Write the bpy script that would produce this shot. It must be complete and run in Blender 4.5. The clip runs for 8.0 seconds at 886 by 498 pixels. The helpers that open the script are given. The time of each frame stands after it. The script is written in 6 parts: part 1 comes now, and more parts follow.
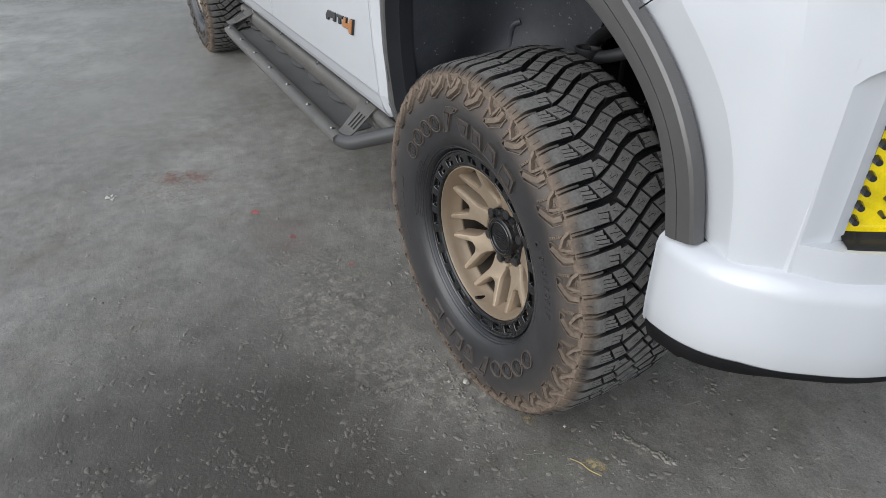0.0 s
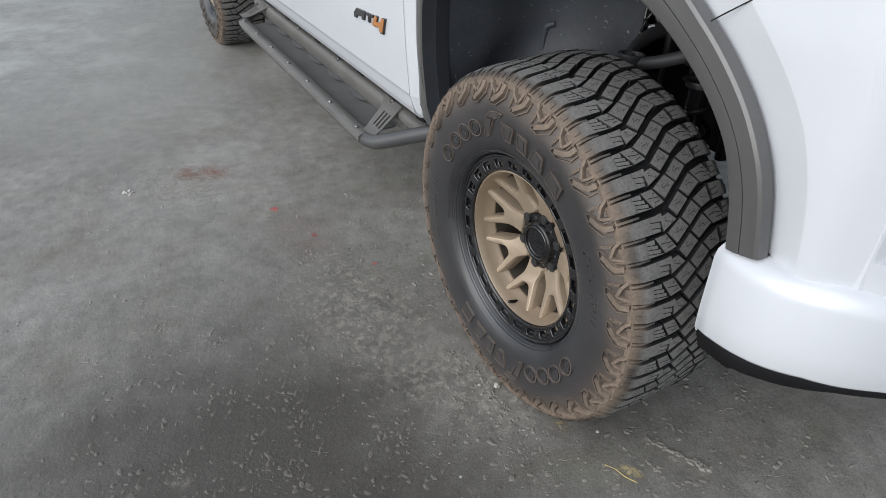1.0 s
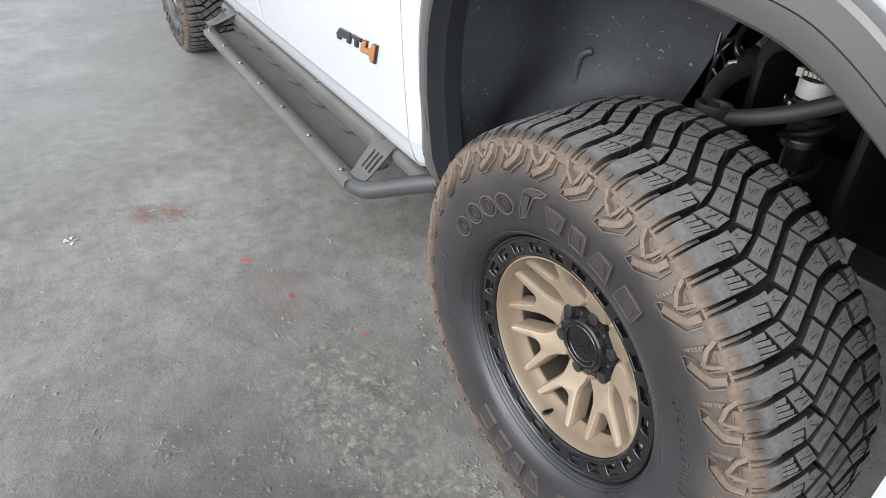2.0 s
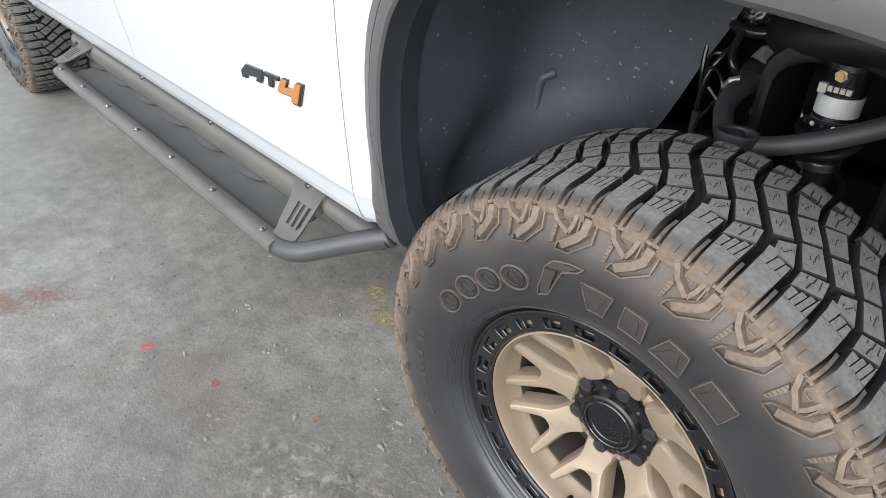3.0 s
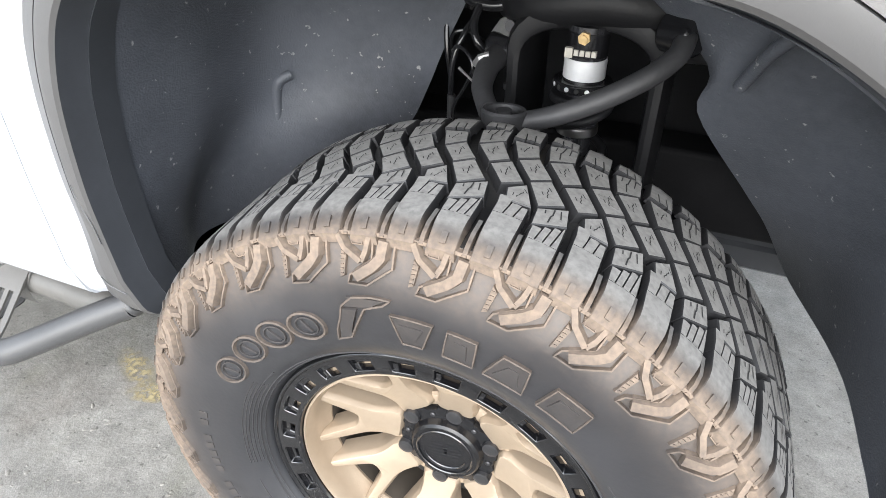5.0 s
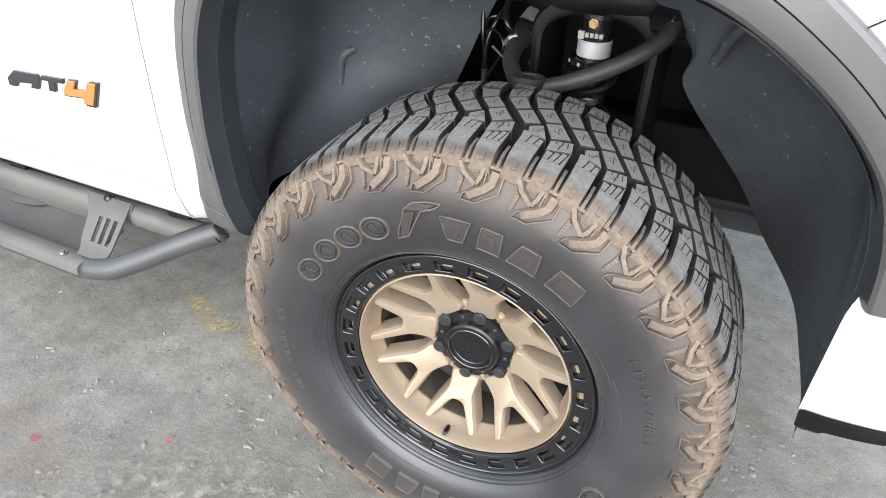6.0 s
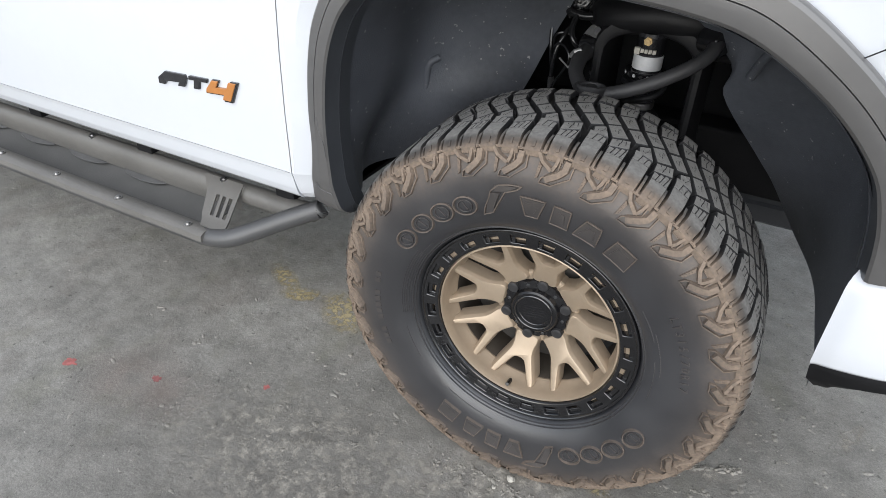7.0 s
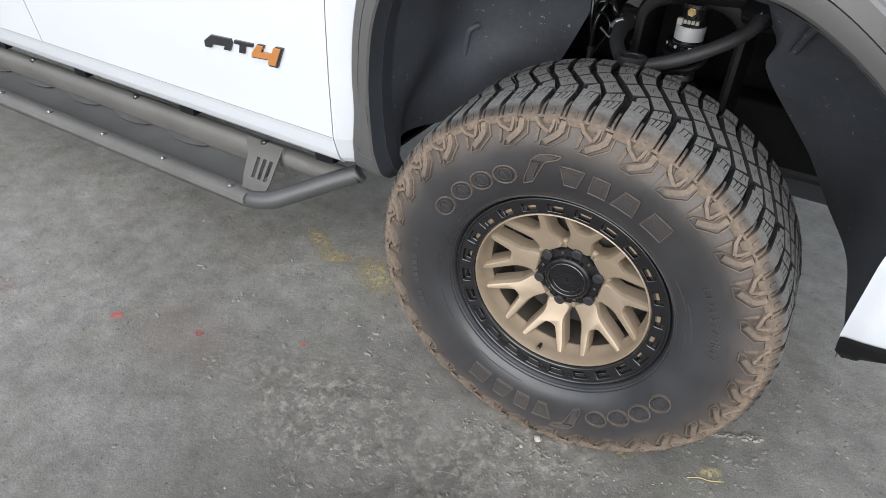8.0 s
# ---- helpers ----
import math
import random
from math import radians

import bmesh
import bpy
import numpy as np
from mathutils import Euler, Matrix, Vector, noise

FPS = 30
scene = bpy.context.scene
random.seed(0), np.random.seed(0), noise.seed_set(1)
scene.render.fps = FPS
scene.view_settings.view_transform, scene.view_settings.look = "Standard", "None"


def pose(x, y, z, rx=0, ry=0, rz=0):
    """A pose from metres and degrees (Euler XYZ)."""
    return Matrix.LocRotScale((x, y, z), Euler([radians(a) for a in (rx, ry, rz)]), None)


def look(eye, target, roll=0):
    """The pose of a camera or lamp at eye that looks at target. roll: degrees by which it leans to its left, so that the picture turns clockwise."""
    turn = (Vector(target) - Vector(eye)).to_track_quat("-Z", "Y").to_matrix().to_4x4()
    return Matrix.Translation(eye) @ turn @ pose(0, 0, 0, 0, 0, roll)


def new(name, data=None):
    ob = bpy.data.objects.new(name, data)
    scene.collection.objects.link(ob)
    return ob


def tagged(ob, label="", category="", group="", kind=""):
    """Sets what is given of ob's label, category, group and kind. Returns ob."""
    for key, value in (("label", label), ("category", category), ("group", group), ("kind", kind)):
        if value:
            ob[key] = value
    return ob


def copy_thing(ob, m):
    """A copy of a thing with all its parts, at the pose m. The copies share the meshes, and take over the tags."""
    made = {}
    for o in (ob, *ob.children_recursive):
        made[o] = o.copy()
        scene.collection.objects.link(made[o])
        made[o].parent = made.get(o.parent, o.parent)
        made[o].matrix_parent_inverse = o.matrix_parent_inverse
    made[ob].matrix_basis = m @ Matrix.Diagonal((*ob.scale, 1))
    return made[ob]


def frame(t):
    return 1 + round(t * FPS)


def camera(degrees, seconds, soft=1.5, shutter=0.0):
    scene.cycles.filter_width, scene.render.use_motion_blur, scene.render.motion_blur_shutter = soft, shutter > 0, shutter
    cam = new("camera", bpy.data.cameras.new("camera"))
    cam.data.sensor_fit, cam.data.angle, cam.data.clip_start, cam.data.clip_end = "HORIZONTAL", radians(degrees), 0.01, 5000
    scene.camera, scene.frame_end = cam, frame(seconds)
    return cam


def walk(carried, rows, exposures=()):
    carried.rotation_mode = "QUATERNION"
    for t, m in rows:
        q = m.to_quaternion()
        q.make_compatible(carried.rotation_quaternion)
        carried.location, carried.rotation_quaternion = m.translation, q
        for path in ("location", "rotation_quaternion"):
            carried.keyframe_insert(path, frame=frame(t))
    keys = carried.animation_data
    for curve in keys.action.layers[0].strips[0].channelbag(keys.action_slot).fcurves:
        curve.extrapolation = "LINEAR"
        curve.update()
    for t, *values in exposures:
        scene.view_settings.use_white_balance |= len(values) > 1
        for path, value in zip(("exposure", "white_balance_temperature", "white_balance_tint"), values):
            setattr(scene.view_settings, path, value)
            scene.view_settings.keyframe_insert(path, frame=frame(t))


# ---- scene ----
cam = camera(70.3, 8.0, soft=0.5)
PATH = [
    (0, (1.119, -0.739, 1.261), (-0.361, 0.029, 0.157), -1.5),
    (0.5, (1.107, -0.779, 1.285), (-0.361, -0.003, 0.169), -0.5),
    (1, (1.051, -0.818, 1.281), (-0.41, -0.042, 0.158), -0.5),
    (1.5, (0.799, -0.717, 1.244), (-0.646, 0.056, 0.097), -0.5),
    (2, (0.64, -0.667, 1.25), (-0.783, 0.149, 0.106), -0.2),
    (2.2, (0.574, -0.674, 1.248), (-0.814, 0.2, 0.104), 0.4),
    (3.3, (0.272, -0.612, 1.193), (-0.829, 0.626, 0.072), -0.8),
    (3.5, (0.24, -0.567, 1.174), (-0.731, 0.778, 0.056), -0.9),
    (4, (0.19, -0.524, 1.15), (-0.466, 1.004, 0.038), -1.2),
    (5.3, (0.255, -0.572, 1.163), (-0.397, 0.951, 0.044), 1.1),
    (5.5, (0.272, -0.605, 1.162), (-0.4, 0.908, 0.04), 1.2),
    (6, (0.308, -0.794, 1.197), (-0.377, 0.718, 0.081), 1.7),
    (6.5, (0.325, -0.964, 1.267), (-0.382, 0.534, 0.146), 1.5),
    (7, (0.329, -1.023, 1.283), (-0.451, 0.438, 0.162), 1.6),
    (7.5, (0.325, -1.049, 1.296), (-0.493, 0.388, 0.17), 2.0),
    (8, (0.314, -1.066, 1.304), (-0.49, 0.307, 0.093), 1.7),
]
walk(cam, [(t, look(eye, target, roll)) for t, eye, target, roll in PATH],
     [(0, 0.32), (1.0, 0.46), (1.5, 0.82), (2.2, 1.1), (3.3, 1.25), (4.0, 1.75), (5.5, 2.05), (6.0, 1.7), (6.5, 1.05), (7.0, 0.90), (8.0, 0.89)])

# ---- world and light ----
world = bpy.data.worlds.new("world")
scene.world = world
world.use_nodes = True
wn = world.node_tree.nodes
sky = wn.new("ShaderNodeTexSky")
sky.sky_type = "NISHITA"
sky.sun_disc = False
sky.sun_elevation, sky.sun_rotation = radians(34), radians(172)
wn["Background"].inputs["Strength"].default_value = 0.14
grey = wn.new("ShaderNodeHueSaturation")
grey.inputs["Saturation"].default_value = 0.45
world.node_tree.links.new(sky.outputs[0], grey.inputs["Color"])
world.node_tree.links.new(grey.outputs[0], wn["Background"].inputs["Color"])
sun = new("sun", bpy.data.lights.new("sun", "SUN"))
sun.data.energy, sun.data.angle, sun.data.color = 1.85, radians(85), (0.955, 0.98, 1.0)
sun.matrix_world = look((0.6, -3.5, 2.4), (0, 0, 0))


# ---- materials ----
def material(name, base, rough=0.5, metal=0.0, coat=0.0, vary=0.0, scale=8.0, bump=0.0, bump_scale=60.0, tint=None, spec=0.5, speck=0.0):
    """A plain surface with colour variation at two scales and a fine relief."""
    m = bpy.data.materials.new(name)
    m.use_nodes = True
    n, l = m.node_tree.nodes, m.node_tree.links
    b = n["Principled BSDF"]
    b.inputs["Roughness"].default_value, b.inputs["Metallic"].default_value = rough, metal
    b.inputs["Coat Weight"].default_value, b.inputs["Coat Roughness"].default_value = coat, 0.04
    b.inputs["Specular IOR Level"].default_value = spec
    b.inputs["Base Color"].default_value = (*base, 1)
    tc = n.new("ShaderNodeTexCoord")
    if vary:
        big, small = n.new("ShaderNodeTexNoise"), n.new("ShaderNodeTexNoise")
        big.inputs["Scale"].default_value, small.inputs["Scale"].default_value = scale, scale * 14
        big.inputs["Detail"].default_value = small.inputs["Detail"].default_value = 6
        mixf = n.new("ShaderNodeMath")
        mixf.operation = "MULTIPLY_ADD"
        mixf.inputs[1].default_value = 0.35
        ramp = n.new("ShaderNodeValToRGB")
        other = tint or tuple(c * (1 - vary) for c in base)
        ramp.color_ramp.elements[0].color = (*other, 1)
        ramp.color_ramp.elements[1].color = (*[min(1, c * (1 + vary * 0.5)) for c in base], 1)
        ramp.color_ramp.elements[0].position, ramp.color_ramp.elements[1].position = 0.45, 0.85
        l.new(tc.outputs["Object"], big.inputs["Vector"])
        l.new(tc.outputs["Object"], small.inputs["Vector"])
        l.new(small.outputs["Fac"], mixf.inputs[0])
        l.new(big.outputs["Fac"], mixf.inputs[2])
        l.new(mixf.outputs[0], ramp.inputs["Fac"])
        l.new(ramp.outputs["Color"], b.inputs["Base Color"])
    if speck:
        sp, sr, sm = n.new("ShaderNodeTexNoise"), n.new("ShaderNodeMapRange"), n.new("ShaderNodeMix")
        sp.inputs["Scale"].default_value, sp.inputs["Detail"].default_value = 75, 4
        sr.inputs[1].default_value, sr.inputs[2].default_value, sr.inputs[4].default_value = speck, speck + 0.05, 0.8
        sm.data_type = "RGBA"
        sm.inputs[7].default_value = (0.35, 0.34, 0.33, 1)
        l.new(tc.outputs["Object"], sp.inputs["Vector"])
        l.new(sp.outputs["Fac"], sr.inputs[0])
        l.new(sr.outputs[0], sm.inputs[0])
        if vary:
            l.new(ramp.outputs["Color"], sm.inputs[6])
        else:
            sm.inputs[6].default_value = (*base, 1)
        l.new(sm.outputs[2], b.inputs["Base Color"])
    if bump:
        nz, bp = n.new("ShaderNodeTexNoise"), n.new("ShaderNodeBump")
        nz.inputs["Scale"].default_value, nz.inputs["Detail"].default_value = bump_scale, 5
        bp.inputs["Strength"].default_value, bp.inputs["Distance"].default_value = bump, 0.002
        l.new(tc.outputs["Object"], nz.inputs["Vector"])
        l.new(nz.outputs["Fac"], bp.inputs["Height"])
        l.new(bp.outputs["Normal"], b.inputs["Normal"])
    return m


def floor_material(name="stained_concrete", pale=0.0):
    """Old dark concrete: broad stains, dust, pale scuffs and grit."""
    m = bpy.data.materials.new(name)
    m.use_nodes = True
    n, l = m.node_tree.nodes, m.node_tree.links
    b = n["Principled BSDF"]
    tc = n.new("ShaderNodeTexCoord")

    def noise_node(scale, detail=6.0, rough=0.6, stretch=None):
        t = n.new("ShaderNodeTexNoise")
        t.inputs["Scale"].default_value, t.inputs["Detail"].default_value, t.inputs["Roughness"].default_value = scale, detail, rough
        if stretch:
            mp = n.new("ShaderNodeMapping")
            mp.inputs["Scale"].default_value = stretch
            l.new(tc.outputs["Object"], mp.inputs["Vector"])
            l.new(mp.outputs["Vector"], t.inputs["Vector"])
        else:
            l.new(tc.outputs["Object"], t.inputs["Vector"])
        return t

    def ramp(src, stops):
        r = n.new("ShaderNodeValToRGB")
        while len(r.color_ramp.elements) < len(stops):
            r.color_ramp.elements.new(0.5)
        for e, (p, c) in zip(r.color_ramp.elements, stops):
            e.position, e.color = p, (*c, 1)
        l.new(src, r.inputs["Fac"])
        return r

    def mix(fac, a, c, kind="MIX"):
        x = n.new("ShaderNodeMix")
        x.data_type, x.blend_type = "RGBA", kind
        if isinstance(fac, float):
            x.inputs[0].default_value = fac
        else:
            l.new(fac, x.inputs[0])
        l.new(a, x.inputs[6])
        if isinstance(c, tuple):
            x.inputs[7].default_value = (*c, 1)
        else:
            l.new(c, x.inputs[7])
        return x.outputs[2]

    broad = ramp(noise_node(1.3, 6, 0.6).outputs["Fac"], [(0.34, FLOOR_DARK), (0.5, FLOOR_MID), (0.66, FLOOR_LIGHT)])
    mottle = ramp(noise_node(14, 9, 0.72).outputs["Fac"], [(0.36, (0.72, 0.72, 0.72)), (0.64, (1.32, 1.32, 1.31))])
    colour = mix(0.8, broad.outputs["Color"], mottle.outputs["Color"], "MULTIPLY")
    grain = ramp(noise_node(210, 6, 0.8).outputs["Fac"], [(0.36, (0.5, 0.5, 0.5)), (0.64, (1.55, 1.55, 1.53))])
    colour = mix(0.6, colour, grain.outputs["Color"], "MULTIPLY")
    rust = ramp(noise_node(2.3, 5, 0.65).outputs["Fac"], [(0.52, (0, 0, 0)), (0.70, (0.3, 0.3, 0.3))])
    colour = mix(rust.outputs["Color"], colour, (0.135, 0.100, 0.082))
    moss = ramp(noise_node(3.1, 5, 0.65, (1.3, 0.9, 1)).outputs["Fac"], [(0.54, (0, 0, 0)), (0.70, (0.45, 0.45, 0.45))])
    colour = mix(moss.outputs["Color"], colour, (0.160, 0.156, 0.112))
    gate = ramp(noise_node(2.1, 4, 0.6).outputs["Fac"], [(0.40, (0, 0, 0)), (0.60, (1, 1, 1))])
    scuff = noise_node(40, 14, 0.86, (1.0, 0.6, 1))
    scuff.inputs["Distortion"].default_value = 0.6
    scr = ramp(scuff.outputs["Fac"], [(0.57, (0, 0, 0)), (0.66, (0.75, 0.75, 0.75))])
    colour = mix(mix(1.0, scr.outputs["Color"], gate.outputs["Color"], "MULTIPLY"), colour, (0.40, 0.37, 0.315))
    pit = ramp(noise_node(62, 4, 0.55).outputs["Fac"], [(0.30, (0.7, 0.7, 0.7)), (0.37, (0, 0, 0))])
    colour = mix(pit.outputs["Color"], colour, (0.05, 0.047, 0.040))
    crumbs = ramp(noise_node(120, 5, 0.7).outputs["Fac"], [(0.64, (0, 0, 0)), (0.70, (0.75, 0.75, 0.75))])
    zone = ramp(noise_node(5, 4, 0.6).outputs["Fac"], [(0.44, (0, 0, 0)), (0.60, (1, 1, 1))])
    colour = mix(mix(1.0, crumbs.outputs["Color"], zone.outputs["Color"], "MULTIPLY"), colour, (0.42, 0.39, 0.33))
    # broad darker area with an uneven edge beside the front wheel
    place, reach, edge = n.new("ShaderNodeMapping"), n.new("ShaderNodeVectorMath"), n.new("ShaderNodeMath")
    place.inputs["Location"].default_value, place.inputs["Scale"].default_value = (-0.20, 0.74, 0), (1 / 1.35, 1 / 1.0, 1)
    reach.operation, edge.operation = "LENGTH", "MULTIPLY_ADD"
    edge.inputs[1].default_value = 1.1
    l.new(tc.outputs["Object"], place.inputs["Vector"])
    l.new(place.outputs["Vector"], reach.inputs[0])
    l.new(noise_node(1.9, 9, 0.7).outputs["Fac"], edge.inputs[0])
    l.new(reach.outputs["Value"], edge.inputs[2])
    dark_area = n.new("ShaderNodeMapRange")
    dark_area.interpolation_type = "SMOOTHSTEP"
    dark_area.inputs[1].default_value, dark_area.inputs[2].default_value, dark_area.inputs[3].default_value, dark_area.inputs[4].default_value = 0.70, 1.65, 0.92, 0.0
    l.new(edge.outputs[0], dark_area.inputs[0])
    colour = mix(dark_area.outputs[0], colour, (0.054, 0.048, 0.040))
    if pale:
        colour = mix(pale, colour, (0.34, 0.315, 0.27))
    l.new(colour, b.inputs["Base Color"])
    rr = ramp(noise_node(1.6, 6, 0.6).outputs["Fac"], [(0.38, (0.30, 0.30, 0.30)), (0.62, (0.58, 0.58, 0.58))])
    l.new(rr.outputs["Color"], b.inputs["Roughness"])
    b.inputs["Specular IOR Level"].default_value = 0.4
    h1, h2 = noise_node(64, 10, 0.78), noise_node(9, 4, 0.5)
    ad = n.new("ShaderNodeMath")
    ad.operation = "MULTIPLY_ADD"
    ad.inputs[1].default_value = 0.8
    l.new(h2.outputs["Fac"], ad.inputs[0])
    l.new(h1.outputs["Fac"], ad.inputs[2])
    bp = n.new("ShaderNodeBump")
    bp.inputs["Strength"].default_value, bp.inputs["Distance"].default_value = 0.7, 0.006
    l.new(ad.outputs[0], bp.inputs["Height"])
    l.new(bp.outputs["Normal"], b.inputs["Normal"])
    return m


def tyre_material(name, dusty, rubber, gloss=0.0):
    """Black rubber with brown road dust caught in a band round the shoulder."""
    m = bpy.data.materials.new(name)
    m.use_nodes = True
    n, l = m.node_tree.nodes, m.node_tree.links
    b = n["Principled BSDF"]
    tc, sep = n.new("ShaderNodeTexCoord"), n.new("ShaderNodeSeparateXYZ")
    l.new(tc.outputs["Object"], sep.inputs[0])
    sx, sz, root = n.new("ShaderNodeMath"), n.new("ShaderNodeMath"), n.new("ShaderNodeMath")
    sx.operation = "MULTIPLY"
    l.new(sep.outputs["X"], sx.inputs[0])
    l.new(sep.outputs["X"], sx.inputs[1])
    sz.operation = "MULTIPLY_ADD"
    l.new(sep.outputs["Z"], sz.inputs[0])
    l.new(sep.outputs["Z"], sz.inputs[1])
    l.new(sx.outputs[0], sz.inputs[2])
    root.operation = "SQRT"
    l.new(sz.outputs[0], root.inputs[0])
    nz, fine = n.new("ShaderNodeTexNoise"), n.new("ShaderNodeTexNoise")
    nz.inputs["Scale"].default_value, nz.inputs["Detail"].default_value = 9, 6
    fine.inputs["Scale"].default_value, fine.inputs["Detail"].default_value = 160, 4
    l.new(tc.outputs["Object"], nz.inputs["Vector"])
    l.new(tc.outputs["Object"], fine.inputs["Vector"])
    wob = n.new("ShaderNodeMath")
    wob.operation = "MULTIPLY_ADD"
    wob.inputs[1].default_value = 0.05
    l.new(nz.outputs["Fac"], wob.inputs[0])
    l.new(root.outputs[0], wob.inputs[2])
    band = n.new("ShaderNodeValToRGB")
    stops = dusty
    while len(band.color_ramp.elements) < len(stops):
        band.color_ramp.elements.new(0.5)
    rng = n.new("ShaderNodeMapRange")
    rng.inputs[1].default_value, rng.inputs[2].default_value = 0.23, 0.49
    l.new(wob.outputs[0], rng.inputs[0])
    for e, (p, v) in zip(band.color_ramp.elements, stops):
        e.position, e.color = (p + 0.025 - 0.23) / 0.26, (v, v, v, 1)
    l.new(rng.outputs[0], band.inputs["Fac"])
    brk = n.new("ShaderNodeMath")
    brk.operation = "MULTIPLY"
    fr = n.new("ShaderNodeMapRange")
    fr.inputs[1].default_value, fr.inputs[2].default_value, fr.inputs[3].default_value, fr.inputs[4].default_value = 0.3, 0.7, 0.65, 1.15
    l.new(fine.outputs["Fac"], fr.inputs[0])
    outer, dusted = n.new("ShaderNodeMapRange"), n.new("ShaderNodeMath")
    outer.inputs[1].default_value, outer.inputs[2].default_value = -0.052, -0.074
    dusted.operation = "MULTIPLY"
    l.new(sep.outputs["Y"], outer.inputs[0])
    l.new(outer.outputs[0], dusted.inputs[0])
    l.new(band.outputs["Color"], dusted.inputs[1])
    l.new(dusted.outputs[0], brk.inputs[0])
    l.new(fr.outputs[0], brk.inputs[1])
    mx = n.new("ShaderNodeMix")
    mx.data_type = "RGBA"
    film, patch, tone = n.new("ShaderNodeTexNoise"), n.new("ShaderNodeMapRange"), n.new("ShaderNodeMix")
    film.inputs["Scale"].default_value, film.inputs["Detail"].default_value = 4.5, 5
    patch.inputs[1].default_value, patch.inputs[2].default_value = 0.40, 0.64
    tone.data_type = "RGBA"
    tone.inputs[6].default_value = (*rubber, 1)
    tone.inputs[7].default_value = (*[c * (1 + 1.0 * gloss) for c in rubber], 1)
    l.new(tc.outputs["Object"], film.inputs["Vector"])
    l.new(film.outputs["Fac"], patch.inputs[0])
    l.new(patch.outputs[0], tone.inputs[0])
    l.new(tone.outputs[2], mx.inputs[6])
    mx.inputs[7].default_value = (*DUST, 1)
    l.new(brk.outputs[0], mx.inputs[0])
    wear = n.new("ShaderNodeMapRange")
    wear.inputs[1].default_value, wear.inputs[2].default_value = 0.4270, 0.4380
    l.new(root.outputs[0], wear.inputs[0])
    wearn = n.new("ShaderNodeMath")
    wearn.operation = "MULTIPLY"
    l.new(wear.outputs[0], wearn.inputs[0])
    l.new(fr.outputs[0], wearn.inputs[1])
    top = n.new("ShaderNodeMix")
    top.data_type = "RGBA"
    top.inputs[7].default_value = (0.195, 0.190, 0.181, 1)
    # only faces that look away from the hub are worn pale
    dot, turn_out, face, worn = n.new("ShaderNodeVectorMath"), n.new("ShaderNodeMath"), n.new("ShaderNodeMapRange"), n.new("ShaderNodeMath")
    flat = n.new("ShaderNodeVectorMath")
    flat.operation, flat.inputs[1].default_value = "MULTIPLY", (1, 0, 1)
    dot.operation, turn_out.operation, worn.operation = "DOT_PRODUCT", "DIVIDE", "MULTIPLY"
    face.inputs[1].default_value, face.inputs[2].default_value = 0.70, 0.95
    l.new(tc.outputs["Object"], flat.inputs[0])
    l.new(flat.outputs["Vector"], dot.inputs[0])
    l.new(tc.outputs["Normal"], dot.inputs[1])
    l.new(dot.outputs["Value"], turn_out.inputs[0])
    l.new(root.outputs[0], turn_out.inputs[1])
    l.new(turn_out.outputs[0], face.inputs[0])
    l.new(face.outputs[0], worn.inputs[0])
    l.new(wearn.outputs[0], worn.inputs[1])
    l.new(worn.outputs[0], top.inputs[0])
    l.new(mx.outputs[2], top.inputs[6])
    l.new(top.outputs[2], b.inputs["Base Color"])
    gl = n.new("ShaderNodeMapRange")
    gl.inputs[1].default_value, gl.inputs[2].default_value, gl.inputs[3].default_value, gl.inputs[4].default_value = 0.35, 0.65, 0.27, 0.50
    l.new(nz.outputs["Fac"], gl.inputs[0])
    dull = n.new("ShaderNodeMath")
    dull.operation, dull.use_clamp = "MULTIPLY_ADD", True
    dull.inputs[1].default_value = 0.7
    l.new(brk.outputs[0], dull.inputs[0])
    l.new(gl.outputs[0], dull.inputs[2])
    l.new(dull.outputs[0], b.inputs["Roughness"])
    coat = n.new("ShaderNodeMath")
    coat.operation, coat.use_clamp = "MULTIPLY_ADD", True
    coat.inputs[1].default_value, coat.inputs[2].default_value = -3.0 * gloss, gloss
    l.new(brk.outputs[0], coat.inputs[0])
    l.new(coat.outputs[0], b.inputs["Coat Weight"])
    b.inputs["Specular IOR Level"].default_value = 0.35 + 0.3 * gloss
    b.inputs["Coat Roughness"].default_value = 0.3
    bp = n.new("ShaderNodeBump")
    bp.inputs["Strength"].default_value, bp.inputs["Distance"].default_value = 0.25, 0.001
    l.new(fine.outputs["Fac"], bp.inputs["Height"])
    l.new(bp.outputs["Normal"], b.inputs["Normal"])
    return m


FLOOR_DARK, FLOOR_MID, FLOOR_LIGHT = (0.176, 0.167, 0.152), (0.222, 0.212, 0.195), (0.278, 0.267, 0.248)
DUST = (0.245, 0.185, 0.138)
M_FLOOR = floor_material()
M_CRUST = floor_material("crumbled_concrete", 0.17)
M_SIDE = tyre_material("sidewall_rubber", [(0.25, 0.01), (0.32, 0.03), (0.348, 0.06), (0.366, 0.14), (0.385, 0.26), (0.418, 0.36), (0.43, 0.25)], (0.0190, 0.0200, 0.0230), 0.38)
# Road dust, made paler here to paint the light on the raised tops.
M_RELIEF = tyre_material("dusty_lit_relief_rubber", [(0.25, 0.0), (0.362, 0.22), (0.376, 0.46), (0.396, 0.66), (0.418, 0.76), (0.43, 0.3)], (0.024, 0.024, 0.026))
M_TREAD = tyre_material("tread_rubber", [(0.40, 0.55), (0.414, 0.68), (0.4225, 0.50), (0.429, 0.22), (0.437, 0.04), (0.45, 0.03)], (0.021, 0.021, 0.022))
